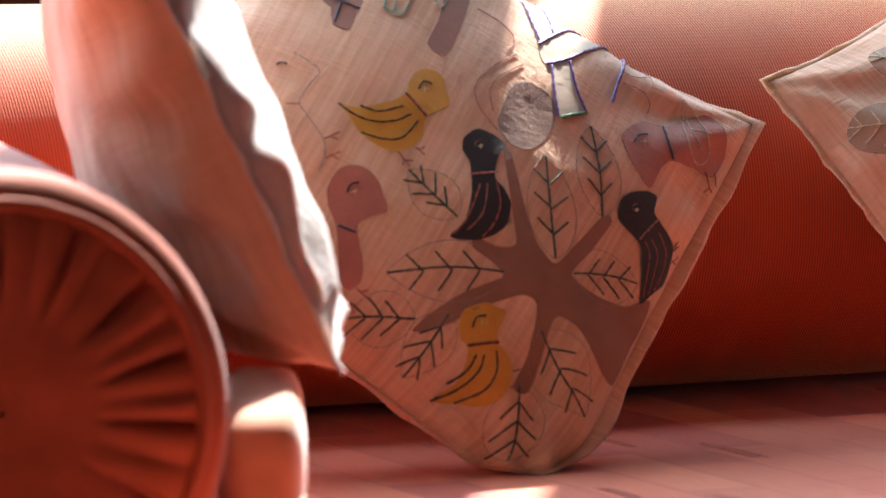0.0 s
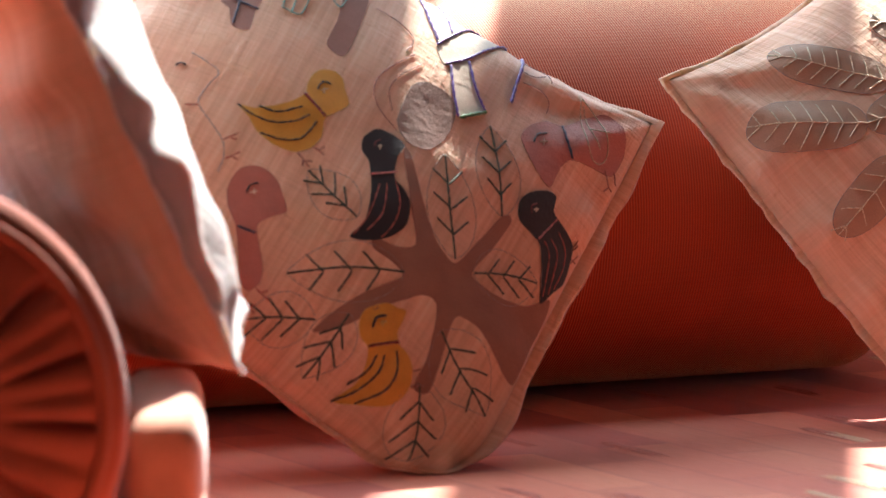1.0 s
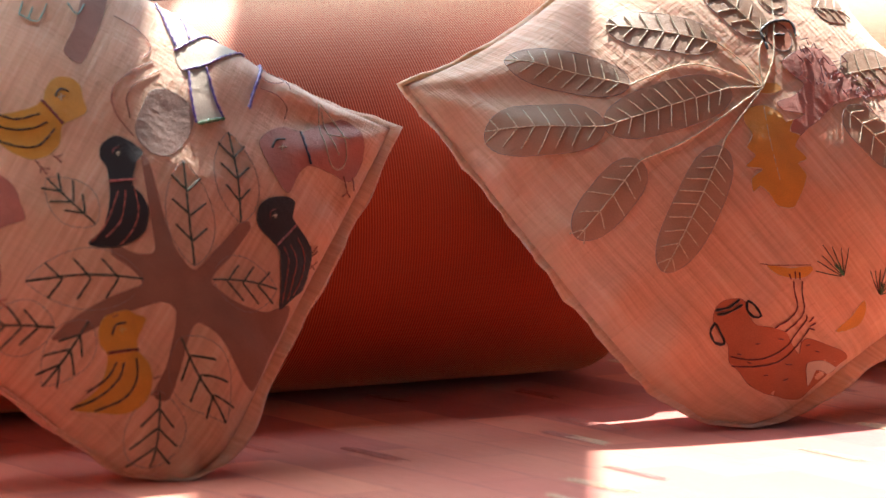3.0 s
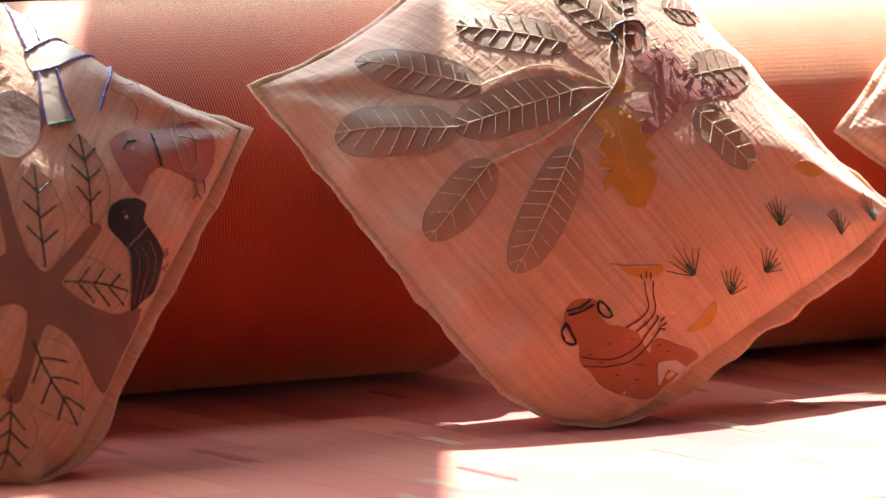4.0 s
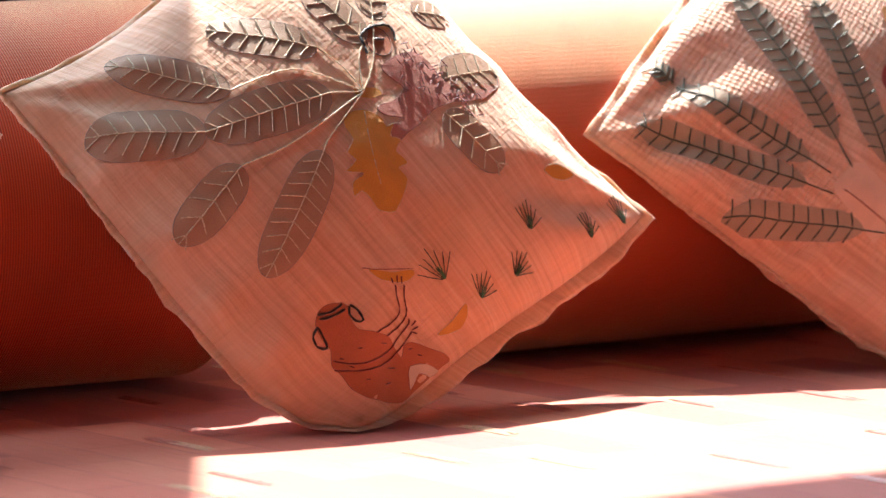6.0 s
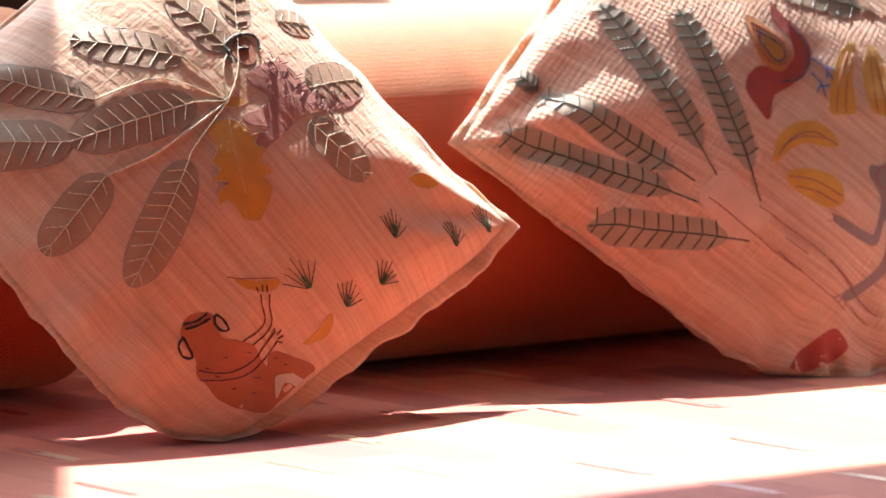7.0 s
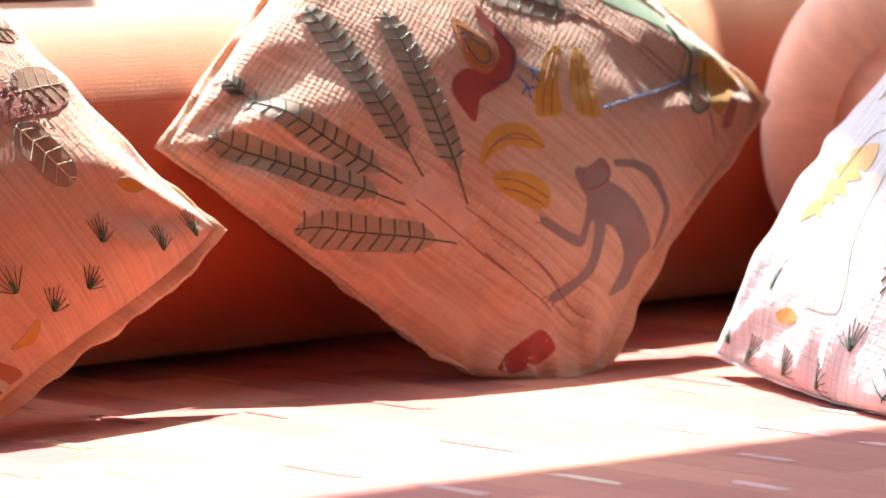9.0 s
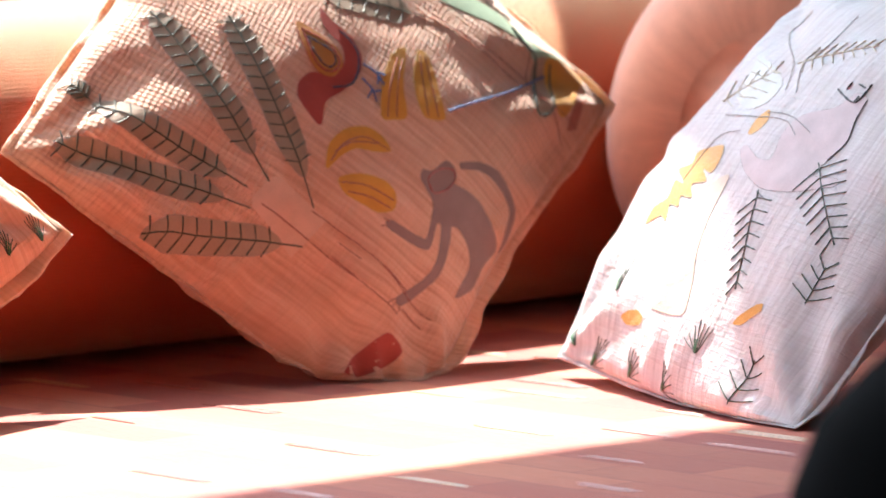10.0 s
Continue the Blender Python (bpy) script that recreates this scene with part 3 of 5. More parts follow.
def patch(cover, outline, mat, edge=None, name="patch", label="", edge_r=0.045, over=0):
    """A piece of cloth sewn on: filled inside its outline (centimetres), laid on the cover."""
    LAYER[0] = (LAYER[0] + 0.00005) % 0.0004
    lift = 0.0003 + LAYER[0] + 0.0006 * over
    bm = bmesh.new()
    lay = bm.loops.layers.uv.verify()
    vs = [bm.verts.new((x, y, 0)) for x, y in outline]
    es = [bm.edges.new((vs[i], vs[(i + 1) % len(vs)])) for i in range(len(vs))]
    bmesh.ops.triangle_fill(bm, edges=es, use_beauty=True)
    for _ in range(4):
        long = [e for e in bm.edges if e.calc_length() > 0.8]
        if not long:
            break
        bmesh.ops.subdivide_edges(bm, edges=long, cuts=1)
        bmesh.ops.triangulate(bm, faces=[f for f in bm.faces if len(f.verts) > 3])
    bmesh.ops.recalc_face_normals(bm, faces=bm.faces)
    if sum(f.normal.z for f in bm.faces) < 0:
        bmesh.ops.reverse_faces(bm, faces=bm.faces)
    for f in bm.faces:
        for loop in f.loops:
            loop[lay].uv = (loop.vert.co.x / 100, loop.vert.co.y / 100)
    for v in bm.verts:
        x, y = v.co.x, v.co.y
        pucker = 0.0005 * n3(x * 1.7, y * 1.7, 3.0)
        v.co = cover.spot(x / 100, y / 100, lift + max(0.0, pucker)) - cover.base
    ob = part(name, bm, mat, cover.ob, label)
    if edge:
        threads(cover, [outline + outline[:1]], edge, edge_r, "edge_stitching", ob, lift - 0.0003)
    return ob


def frame_of(p, q):
    """A frame along p to q: a function from (along 0..1, across in cm) to the cloth."""
    dx, dy = q[0] - p[0], q[1] - p[1]
    n = math.hypot(dx, dy) or 1.0
    return lambda s, w: (p[0] + dx * s - dy / n * w, p[1] + dy * s + dx / n * w), n


def outline_of(f, half, n=22):
    e = lambda i: 0.5 - 0.5 * math.cos(math.pi * i / n)
    up = [f(e(i), half(e(i))) for i in range(n + 1)]
    down = [f(e(i), -half(e(i))) for i in range(n - 1, 0, -1)]
    return up + down


def limb(cover, p, q, w0, w1, mat=None):
    f, n = frame_of(p, q)
    out = [f(-0.12, w0 * 0.35), f(0, w0 * 0.5)] + [f(s, 0.5 * (w0 + (w1 - w0) * (s ** 1.3 if w1 > w0 else s ** 0.7))) for s in (0.2, 0.4, 0.6, 0.8, 1.0)]
    back = [f(s, -0.5 * (w0 + (w1 - w0) * (s ** 1.3 if w1 > w0 else s ** 0.7))) for s in (1.0, 0.8, 0.6, 0.4, 0.2)] + [f(0, -w0 * 0.5), f(-0.12, -w0 * 0.35)]
    return patch(cover, out + back, mat or BROWN, None, "branch_patch")


def veins(f, n, width, count, lean, start=0.12, end=0.9, flip=1):
    lines = []
    for i in range(count):
        s = start + (end - start) * i / max(1, count - 1)
        w = width * 0.42 * math.sin(math.pi * min(0.95, 0.18 + 0.75 * s)) * (0.9 + 0.2 * random.random())
        for side in (1, -1):
            lines.append(smooth([f(s, 0), f(s + flip * lean / n, side * w)]))
    return lines


def leaf_half(width):
    return lambda s: 0.5 * width * math.sin(math.pi * s ** 0.85) ** 0.75 if 0 < s < 1 else 0.02


def veined_leaf(cover, p, q, width):
    f, n = frame_of(p, q)
    ob = threads(cover, [smooth([p, f(0.5, 0.1 * n * (random.random() - 0.5)), q])] + veins(f, n, width * 0.8, 3, 1.3, 0.22, 0.7), DARKGREEN_T, 0.085, "stitched_leaf")
    dash = outline_of(f, leaf_half(width), 16)
    dash.append(dash[0])
    threads(cover, [smooth(dash[i:i + 2]) for i in range(0, len(dash) - 1)], GREY_T, 0.028, "outline_stitching", ob)


def palm_leaf(cover, p, q, width):
    f, n = frame_of(p, q)
    half = lambda s: 0.02 + 0.5 * width * max(0.0, 1 - abs(2 * s - 1) ** 3.2) ** 0.55
    ob = patch(cover, outline_of(f, half), SAGE, GREY_T, "leaf_patch", edge_r=0.035)
    threads(cover, [smooth([p, q])] + veins(f, n, width * 1.08, max(4, int(n / 1.3)), 0.8, 0.08, 0.9), CREAM_T, 0.06, "vein_stitching", ob, 0.0008)


def fern_leaf(cover, p, q, width):
    f, n = frame_of(p, q)
    half = lambda s: 0.5 * width * (min(1.0, (s - 0.15) * 6) * min(1.0, (1 - s) * 7)) ** 0.5 if 0.15 < s < 1 else 0.02
    cut = lambda s, w: f(0.15 + 0.85 * s, w)
    ob = patch(cover, outline_of(cut, lambda s: half(0.15 + 0.85 * s)), FERN, GREY_T, "leaf_patch", edge_r=0.03)
    count = max(4, int(n / 1.5))
    lines = [smooth([p, q])]
    for i in range(count):
        s = 0.22 + 0.74 * i / (count - 1)
        for side in (1, -1):
            lines.append([f(s, 0), f(s + 0.25 / n, side * width * 0.24), f(s + 0.5 / n, side * width * 0.47)])
    threads(cover, lines, DARKGREEN_T, 0.075, "vein_stitching", ob, 0.0008)


def open_leaf(cover, p, q, width, mat=None):
    f, n = frame_of(p, q)
    lines = [smooth([p, q])]
    count = max(4, int(n / 1.1))
    for i in range(count):
        s = 0.08 + 0.85 * i / (count - 1)
        for side in (1, -1):
            lines.append(smooth([f(s, 0), f(s + 0.9 / n, side * width * 0.45 * (1 - 0.55 * s))]))
    threads(cover, lines, mat or DARKGREEN_T, 0.07, "stitched_leaf", lift=0.0004)


def almond_patch(cover, p, q, width, mat, edge):
    f, n = frame_of(p, q)
    patch(cover, outline_of(f, leaf_half(width), 14), mat, edge, "petal_patch", edge_r=0.05)


def closed(pts, step=0.3):
    """A soft closed curve through points, in centimetres."""
    out, n = [], len(pts)
    for i in range(n):
        p0, p1, p2, p3 = pts[i - 1], pts[i], pts[(i + 1) % n], pts[(i + 2) % n]
        m = max(1, int(math.hypot(p2[0] - p1[0], p2[1] - p1[1]) / step))
        for k in range(m):
            t = k / m
            out.append(tuple(0.5 * (2 * b + 0.8 * (c - a) * t + (1.6 * a - 5.2 * b + 4.4 * c - 0.8 * d) * t * t + (3.2 * b - 0.8 * a - 3.2 * c + 0.8 * d) * t ** 3) for a, b, c, d in zip(p0, p1, p2, p3)))
    return out


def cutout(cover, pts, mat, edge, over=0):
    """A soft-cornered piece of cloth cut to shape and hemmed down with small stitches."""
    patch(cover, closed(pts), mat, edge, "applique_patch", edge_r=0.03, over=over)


def round_patch(cover, p, q, size, mat, edge):
    f, n = frame_of(p, q)
    a = math.atan2(q[1] - p[1], q[0] - p[0])
    pts = [(p[0] + 0.5 * size * (math.cos(t) * 1.12 * math.cos(a) - math.sin(t) * 0.94 * math.sin(a)), p[1] + 0.5 * size * (math.cos(t) * 1.12 * math.sin(a) + math.sin(t) * 0.94 * math.cos(a))) for t in [2 * math.pi * i / 30 for i in range(30)]]
    patch(cover, pts, mat, edge, "round_patch", edge_r=0.045)


def grass_tuft(cover, p, q, width):
    f, n = frame_of(p, q)
    lines = []
    for i in range(7):
        k = -1 + 2 * i / 6
        h = 1.0 - 0.4 * abs(k) + 0.12 * (random.random() - 0.5)
        lines.append(smooth([f(0.02, k * 0.05 * width), f(0.5 * h, k * 0.34 * width), f(h, k * 0.62 * width)]))
    ob = threads(cover, lines, DARKGREEN_T, 0.045, "grass_stitching", lift=0.0003)
    threads(cover, [smooth([f(0, 0.02 * k), f(0.42, 0.16 * k)]) for k in (-1.5, 0, 1.5)], GREEN_T, 0.055, "green_stitching", ob, 0.0016)


def cross_stitches(cover, p, q, width, mat, count=60):
    f, n = frame_of(p, q)
    lines = []
    for i in range(count):
        s, w = random.random(), (random.random() - 0.5) * width
        a, b = f(s, w), f(s + 0.7 / n * random.choice((0.3, 1)), w + 0.55 * random.choice((-1, 1)))
        lines.append(smooth([a, b]))
    threads(cover, lines, mat, 0.055, "cross_stitching", lift=0.0022)


# ---- the needlework: places in centimetres from each cushion's middle ----
# the tree cushion
cutout(one, [(20.4, -9.5), (20.4, -5.9), (20.4, -3.0), (20.0, -1.1), (18.4, -3.6), (15.8, -5.0), (13.3, -5.0), (13.8, -1.7), (14.1, 1.7), (13.3, 1.6), (12.5, -2.2), (11.7, -5.2), (9.6, -4.8), (7.1, -2.5), (4.2, 1.0), (3.6, 0.9), (6.2, -3.2), (8.1, -6.0), (7.0, -7.2), (5.0, -7.8), (5.2, -8.6), (7.4, -8.6), (8.5, -9.2), (6.7, -11.9), (5.3, -14.7), (4.7, -17.0), (6.6, -15.3), (8.2, -12.5), (10.5, -9.4), (12.1, -9.2), (13.5, -12.8), (13.9, -15.9), (15.1, -15.2), (14.6, -12.5), (13.9, -10.1), (14.0, -8.8), (15.9, -8.6), (18.6, -9.5)], BROWN, RUST_T)
veined_leaf(one, (8.4, -8.7), (0.4, -14.5), 5.1)
veined_leaf(one, (11.5, -4.9), (6.7, 3.0), 4.5)
veined_leaf(one, (13.2, 1.4), (8.9, 8.7), 4.1)
veined_leaf(one, (13.4, -4.8), (18.4, -1.1), 4.6)
veined_leaf(one, (4.3, -16.2), (-0.4, -19.1), 4.1)
veined_leaf(one, (2.9, -7.1), (-2.3, -5.6), 4.3)
veined_leaf(one, (6.3, -14.4), (6.4, -19.9), 3.9)
veined_leaf(one, (13.4, -10.6), (19.7, -13.8), 5.3)
veined_leaf(one, (14.1, -15.3), (17.6, -20.2), 4.5)
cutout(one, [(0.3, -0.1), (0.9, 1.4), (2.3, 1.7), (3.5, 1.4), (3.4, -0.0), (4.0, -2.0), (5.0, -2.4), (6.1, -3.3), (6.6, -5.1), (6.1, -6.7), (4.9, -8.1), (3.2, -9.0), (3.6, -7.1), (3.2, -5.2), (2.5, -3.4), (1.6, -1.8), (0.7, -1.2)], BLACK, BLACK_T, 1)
stroke(one, [(3.2, -3.2), (3.6, -6.5), (3.3, -8.7)], RED_T, 0.06, "stitched_line")
stroke(one, [(3.7, -2.8), (4.5, -5.5), (4.1, -7.7)], RED_T, 0.06, "stitched_line")
stroke(one, [(4.2, -2.2), (5.4, -3.9), (5.7, -5.8), (5.4, -7.5)], RED_T, 0.06, "stitched_line")
stroke(one, [(2.1, -2.9), (4.0, -1.3)], ROSE_T, 0.09, "stitched_line")
stroke(one, [(1.4, -0.4), (1.3, 0.2), (1.6, 0.7)], WINE_T, 0.06, "stitched_line")
stroke(one, [(1.6, -0.1), (1.9, 0.2)], PALE_T, 0.07, "stitched_line")
stroke(one, [(1.7, 0.2), (1.9, -0.2)], PALE_T, 0.07, "stitched_line")
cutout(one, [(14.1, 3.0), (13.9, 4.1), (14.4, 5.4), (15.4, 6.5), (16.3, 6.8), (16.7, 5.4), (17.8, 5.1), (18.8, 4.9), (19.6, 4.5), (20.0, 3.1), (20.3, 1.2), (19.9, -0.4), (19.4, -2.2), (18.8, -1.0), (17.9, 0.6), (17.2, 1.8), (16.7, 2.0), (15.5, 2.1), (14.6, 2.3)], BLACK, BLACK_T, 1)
stroke(one, [(17.2, 2.5), (18.1, 1.8), (18.7, 0.2), (19.3, -1.6)], RED_T, 0.06, "stitched_line")
stroke(one, [(17.6, 3.2), (18.7, 2.5), (19.2, 0.7), (19.6, -1.0)], RED_T, 0.06, "stitched_line")
stroke(one, [(17.9, 4.3), (19.1, 3.6), (19.7, 1.9), (19.8, -0.2)], RED_T, 0.06, "stitched_line")
stroke(one, [(16.7, 2.1), (17.3, 5.1)], ROSE_T, 0.09, "stitched_line")
stroke(one, [(15.2, 3.6), (14.9, 4.2), (15.2, 4.8)], WINE_T, 0.06, "stitched_line")
stroke(one, [(15.2, 4.0), (15.5, 4.4)], PALE_T, 0.07, "stitched_line")
stroke(one, [(15.3, 4.4), (15.5, 4.0)], PALE_T, 0.07, "stitched_line")
stroke(one, [(19.6, 4.6), (19.7, 5.4)], RUST_T, 0.06, "stitched_line")
stroke(one, [(19.7, 4.2), (19.9, 5.1)], RUST_T, 0.06, "stitched_line")
stroke(one, [(20.0, 3.2), (20.3, 4.5)], RUST_T, 0.06, "stitched_line")
stroke(one, [(19.9, 3.6), (20.4, 3.8)], RUST_T, 0.06, "stitched_line")
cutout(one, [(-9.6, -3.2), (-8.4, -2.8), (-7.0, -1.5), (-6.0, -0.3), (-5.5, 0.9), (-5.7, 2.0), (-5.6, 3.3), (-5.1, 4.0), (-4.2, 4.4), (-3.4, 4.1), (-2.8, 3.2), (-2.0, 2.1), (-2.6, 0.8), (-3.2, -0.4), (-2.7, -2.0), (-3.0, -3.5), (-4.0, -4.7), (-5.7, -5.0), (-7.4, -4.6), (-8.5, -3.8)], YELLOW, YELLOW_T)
stroke(one, [(-9.8, -3.2), (-8.4, -3.5), (-6.7, -3.2), (-5.2, -2.1), (-4.4, -0.9)], BLACK_T, 0.085, "stitched_line")
stroke(one, [(-8.2, -2.5), (-6.7, -2.1), (-5.2, -0.5)], BLACK_T, 0.085, "stitched_line")
stroke(one, [(-7.1, -4.7), (-5.5, -4.3), (-4.1, -3.3), (-3.6, -1.1)], BLACK_T, 0.085, "stitched_line")
stroke(one, [(-4.8, 1.8), (-4.7, 2.8), (-4.0, 3.0)], BLACK_T, 0.085, "stitched_line")
stroke(one, [(-5.6, 0.8), (-3.2, -0.2)], WINE_T, 0.12, "stitched_line")
stroke(one, [(-4.6, 1.9), (-4.1, 2.4)], PALE_T, 0.06, "stitched_line")
stroke(one, [(-4.5, 2.4), (-4.2, 1.8)], PALE_T, 0.06, "stitched_line")
stroke(one, [(-3.8, -4.6), (-2.4, -5.3)], RUST_T, 0.06, "stitched_line")
stroke(one, [(-3.1, -4.9), (-2.9, -5.5)], RUST_T, 0.06, "stitched_line")
stroke(one, [(-3.0, -5.0), (-2.4, -4.7)], RUST_T, 0.06, "stitched_line")
stroke(one, [(-2.8, -3.4), (-1.8, -3.6)], RUST_T, 0.06, "stitched_line")
stroke(one, [(-2.5, -3.5), (-2.1, -2.9)], RUST_T, 0.06, "stitched_line")
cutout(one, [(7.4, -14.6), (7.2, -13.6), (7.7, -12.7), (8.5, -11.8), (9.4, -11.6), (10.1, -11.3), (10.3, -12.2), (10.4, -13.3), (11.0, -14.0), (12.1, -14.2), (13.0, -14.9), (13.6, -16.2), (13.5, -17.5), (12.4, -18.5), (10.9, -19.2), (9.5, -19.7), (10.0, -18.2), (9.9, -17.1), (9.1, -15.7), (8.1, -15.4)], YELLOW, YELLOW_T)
stroke(one, [(10.0, -15.7), (10.1, -17.0), (9.5, -18.4)], BLACK_T, 0.085, "stitched_line")
stroke(one, [(10.5, -15.4), (10.9, -16.7), (10.4, -18.4), (9.4, -19.8)], BLACK_T, 0.085, "stitched_line")
stroke(one, [(11.1, -14.6), (12.0, -15.8), (12.2, -17.3), (11.0, -19.1)], BLACK_T, 0.085, "stitched_line")
stroke(one, [(8.5, -14.3), (8.3, -13.5), (8.9, -12.8)], BLACK_T, 0.085, "stitched_line")
stroke(one, [(9.0, -15.6), (10.9, -13.9)], WINE_T, 0.12, "stitched_line")
stroke(one, [(8.7, -13.6), (9.2, -13.2)], YELLOW_T, 0.06, "stitched_line")
stroke(one, [(8.8, -13.2), (9.1, -13.7)], YELLOW_T, 0.06, "stitched_line")
stroke(one, [(13.1, -15.0), (13.5, -14.4)], RUST_T, 0.07, "stitched_line")
stroke(one, [(13.7, -16.1), (14.2, -15.4)], RUST_T, 0.07, "stitched_line")
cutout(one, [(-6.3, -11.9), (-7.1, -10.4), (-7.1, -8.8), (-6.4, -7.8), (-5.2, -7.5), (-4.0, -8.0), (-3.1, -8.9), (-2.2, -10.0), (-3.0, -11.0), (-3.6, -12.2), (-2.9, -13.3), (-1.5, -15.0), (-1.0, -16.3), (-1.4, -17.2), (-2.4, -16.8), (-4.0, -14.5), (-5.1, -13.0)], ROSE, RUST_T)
stroke(one, [(-4.9, -13.1), (-3.4, -12.9)], NAVY_T, 0.12, "stitched_line")
stroke(one, [(-5.6, -10.2), (-5.7, -9.4), (-5.2, -8.9)], BLACK_T, 0.085, "stitched_line")
stroke(one, [(-5.4, -10.0), (-5.0, -9.6)], PALE_T, 0.06, "stitched_line")
stroke(one, [(-5.3, -9.5), (-5.0, -10.0)], PALE_T, 0.06, "stitched_line")
stroke(one, [(-1.0, -16.8), (0.4, -17.1)], RED_T, 0.06, "stitched_line")
stroke(one, [(-0.5, -16.9), (-0.1, -16.5)], RED_T, 0.06, "stitched_line")
stroke(one, [(-1.0, -18.0), (0.0, -18.4)], RED_T, 0.06, "stitched_line")
stroke(one, [(-0.6, -18.2), (-0.3, -17.8)], RED_T, 0.06, "stitched_line")
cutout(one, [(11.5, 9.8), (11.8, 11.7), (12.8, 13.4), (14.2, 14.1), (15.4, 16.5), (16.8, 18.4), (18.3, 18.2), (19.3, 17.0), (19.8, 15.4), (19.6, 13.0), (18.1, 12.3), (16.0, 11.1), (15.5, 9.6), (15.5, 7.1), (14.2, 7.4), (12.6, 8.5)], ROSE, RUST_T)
stroke(one, [(14.1, 14.0), (15.0, 12.4), (16.0, 11.2)], NAVY_T, 0.12, "stitched_line")
stroke(one, [(12.6, 10.0), (12.6, 11.1), (13.2, 11.9)], BLACK_T, 0.1, "stitched_line")
stroke(one, [(13.0, 10.5), (13.6, 11.1)], PALE_T, 0.06, "stitched_line")
stroke(one, [(13.2, 11.2), (13.4, 10.4)], PALE_T, 0.06, "stitched_line")
stroke(one, [(14.4, 18.3), (16.0, 14.6), (17.4, 12.8), (18.4, 13.3), (18.2, 15.1), (16.4, 17.5), (14.5, 18.4)], PALE_T, 0.06, "stitched_line")
stroke(one, [(14.9, 17.8), (16.3, 15.5), (17.7, 14.2)], PALE_T, 0.06, "stitched_line")
stroke(one, [(16.0, 15.5), (17.9, 16.5)], PALE_T, 0.06, "stitched_line")
stroke(one, [(18.9, 13.0), (19.8, 11.8)], RUST_T, 0.06, "stitched_line")
stroke(one, [(19.8, 11.8), (19.6, 11.2)], RUST_T, 0.06, "stitched_line")
stroke(one, [(19.8, 11.8), (20.2, 11.7)], RUST_T, 0.06, "stitched_line")
stroke(one, [(19.6, 13.5), (20.2, 12.5)], RUST_T, 0.06, "stitched_line")
stroke(one, [(-14.9, -0.3), (-13.6, -0.6), (-12.3, -1.1), (-12.5, -2.6), (-12.6, -3.8), (-12.4, -4.8), (-10.7, -6.0), (-9.3, -7.0), (-8.6, -8.3), (-8.4, -9.6)], GREY_T, 0.045, "stitched_line")
stroke(one, [(-15.5, -2.0), (-15.3, -1.6), (-14.8, -1.6)], BLACK_T, 0.085, "stitched_line")
stroke(one, [(-13.3, -5.3), (-12.4, -4.8)], RED_T, 0.06, "stitched_line")
stroke(one, [(-9.4, -6.9), (-8.5, -5.6)], RED_T, 0.06, "stitched_line")
stroke(one, [(-9.0, -6.4), (-8.4, -6.3)], RED_T, 0.06, "stitched_line")
stroke(one, [(-8.5, -8.4), (-7.7, -7.2)], RED_T, 0.06, "stitched_line")
stroke(one, [(-8.2, -7.9), (-7.6, -7.9)], RED_T, 0.06, "stitched_line")
cutout(one, [(-15.0, 6.2), (-14.4, 5.7), (-14.0, 5.6), (-13.2, 3.9), (-11.9, 4.1), (-12.1, 6.2), (-12.1, 8.0), (-14.0, 8.5)], BRICK, RUST_T)
stroke(one, [(-13.7, 7.8), (-13.4, 5.8), (-13.2, 4.1)], NAVY_T, 0.09, "stitched_line")
stroke(one, [(-14.3, 6.5), (-13.4, 6.6), (-11.9, 6.6)], NAVY_T, 0.09, "stitched_line")
stroke(one, [(-10.3, 7.9), (-8.8, 8.2), (-8.7, 10.5)], TEAL_T, 0.07, "stitched_line")
stroke(one, [(-10.5, 9.4), (-10.3, 7.9)], TEAL_T, 0.07, "stitched_line")
stroke(one, [(-9.6, 9.4), (-9.5, 8.0)], TEAL_T, 0.07, "stitched_line")
stroke(one, [(-7.3, 11.9), (-6.2, 11.3), (-6.0, 13.0)], TEAL_T, 0.07, "stitched_line")
cutout(one, [(-4.4, 14.7), (-4.1, 9.9), (-4.2, 6.4), (-5.8, 6.7), (-5.9, 9.6), (-6.3, 12.7), (-6.3, 14.7), (-4.9, 16.2)], BRICK, RUST_T)
cutout(one, [(1.8, 7.6), (2.7, 8.8), (4.3, 9.1), (5.7, 8.3), (6.1, 6.5), (6.1, 4.5), (5.4, 2.6), (4.1, 1.9), (2.8, 2.4), (2.0, 3.5), (1.8, 5.7)], GREY, GREY_T)
stroke(one, [(0.9, 11.1), (-0.3, 8.4), (-1.0, 5.6), (0.0, 3.6), (2.3, 2.4)], RUST_T, 0.05, "stitched_line")
stroke(one, [(1.7, 10.4), (0.5, 7.6), (0.3, 5.6), (1.3, 3.9)], RUST_T, 0.05, "stitched_line")
stroke(one, [(-3.5, 13.8), (-1.4, 13.7), (0.2, 12.6), (0.1, 10.7)], RUST_T, 0.05, "stitched_line")
cutout(one, [(-0.8, 19.2), (0.9, 16.1), (2.0, 14.3), (2.8, 16.6), (2.1, 18.2), (0.8, 20.4), (-0.5, 18.3)], CREAM, PALE_T)
cutout(one, [(2.1, 13.9), (3.1, 16.6), (5.2, 20.4), (7.4, 20.4), (5.6, 16.2), (3.5, 12.1)], CREAM, PALE_T)
cutout(one, [(3.8, 12.3), (4.9, 9.7), (6.3, 7.6), (7.9, 9.7), (6.5, 11.6), (4.9, 14.1)], CREAM, PALE_T)
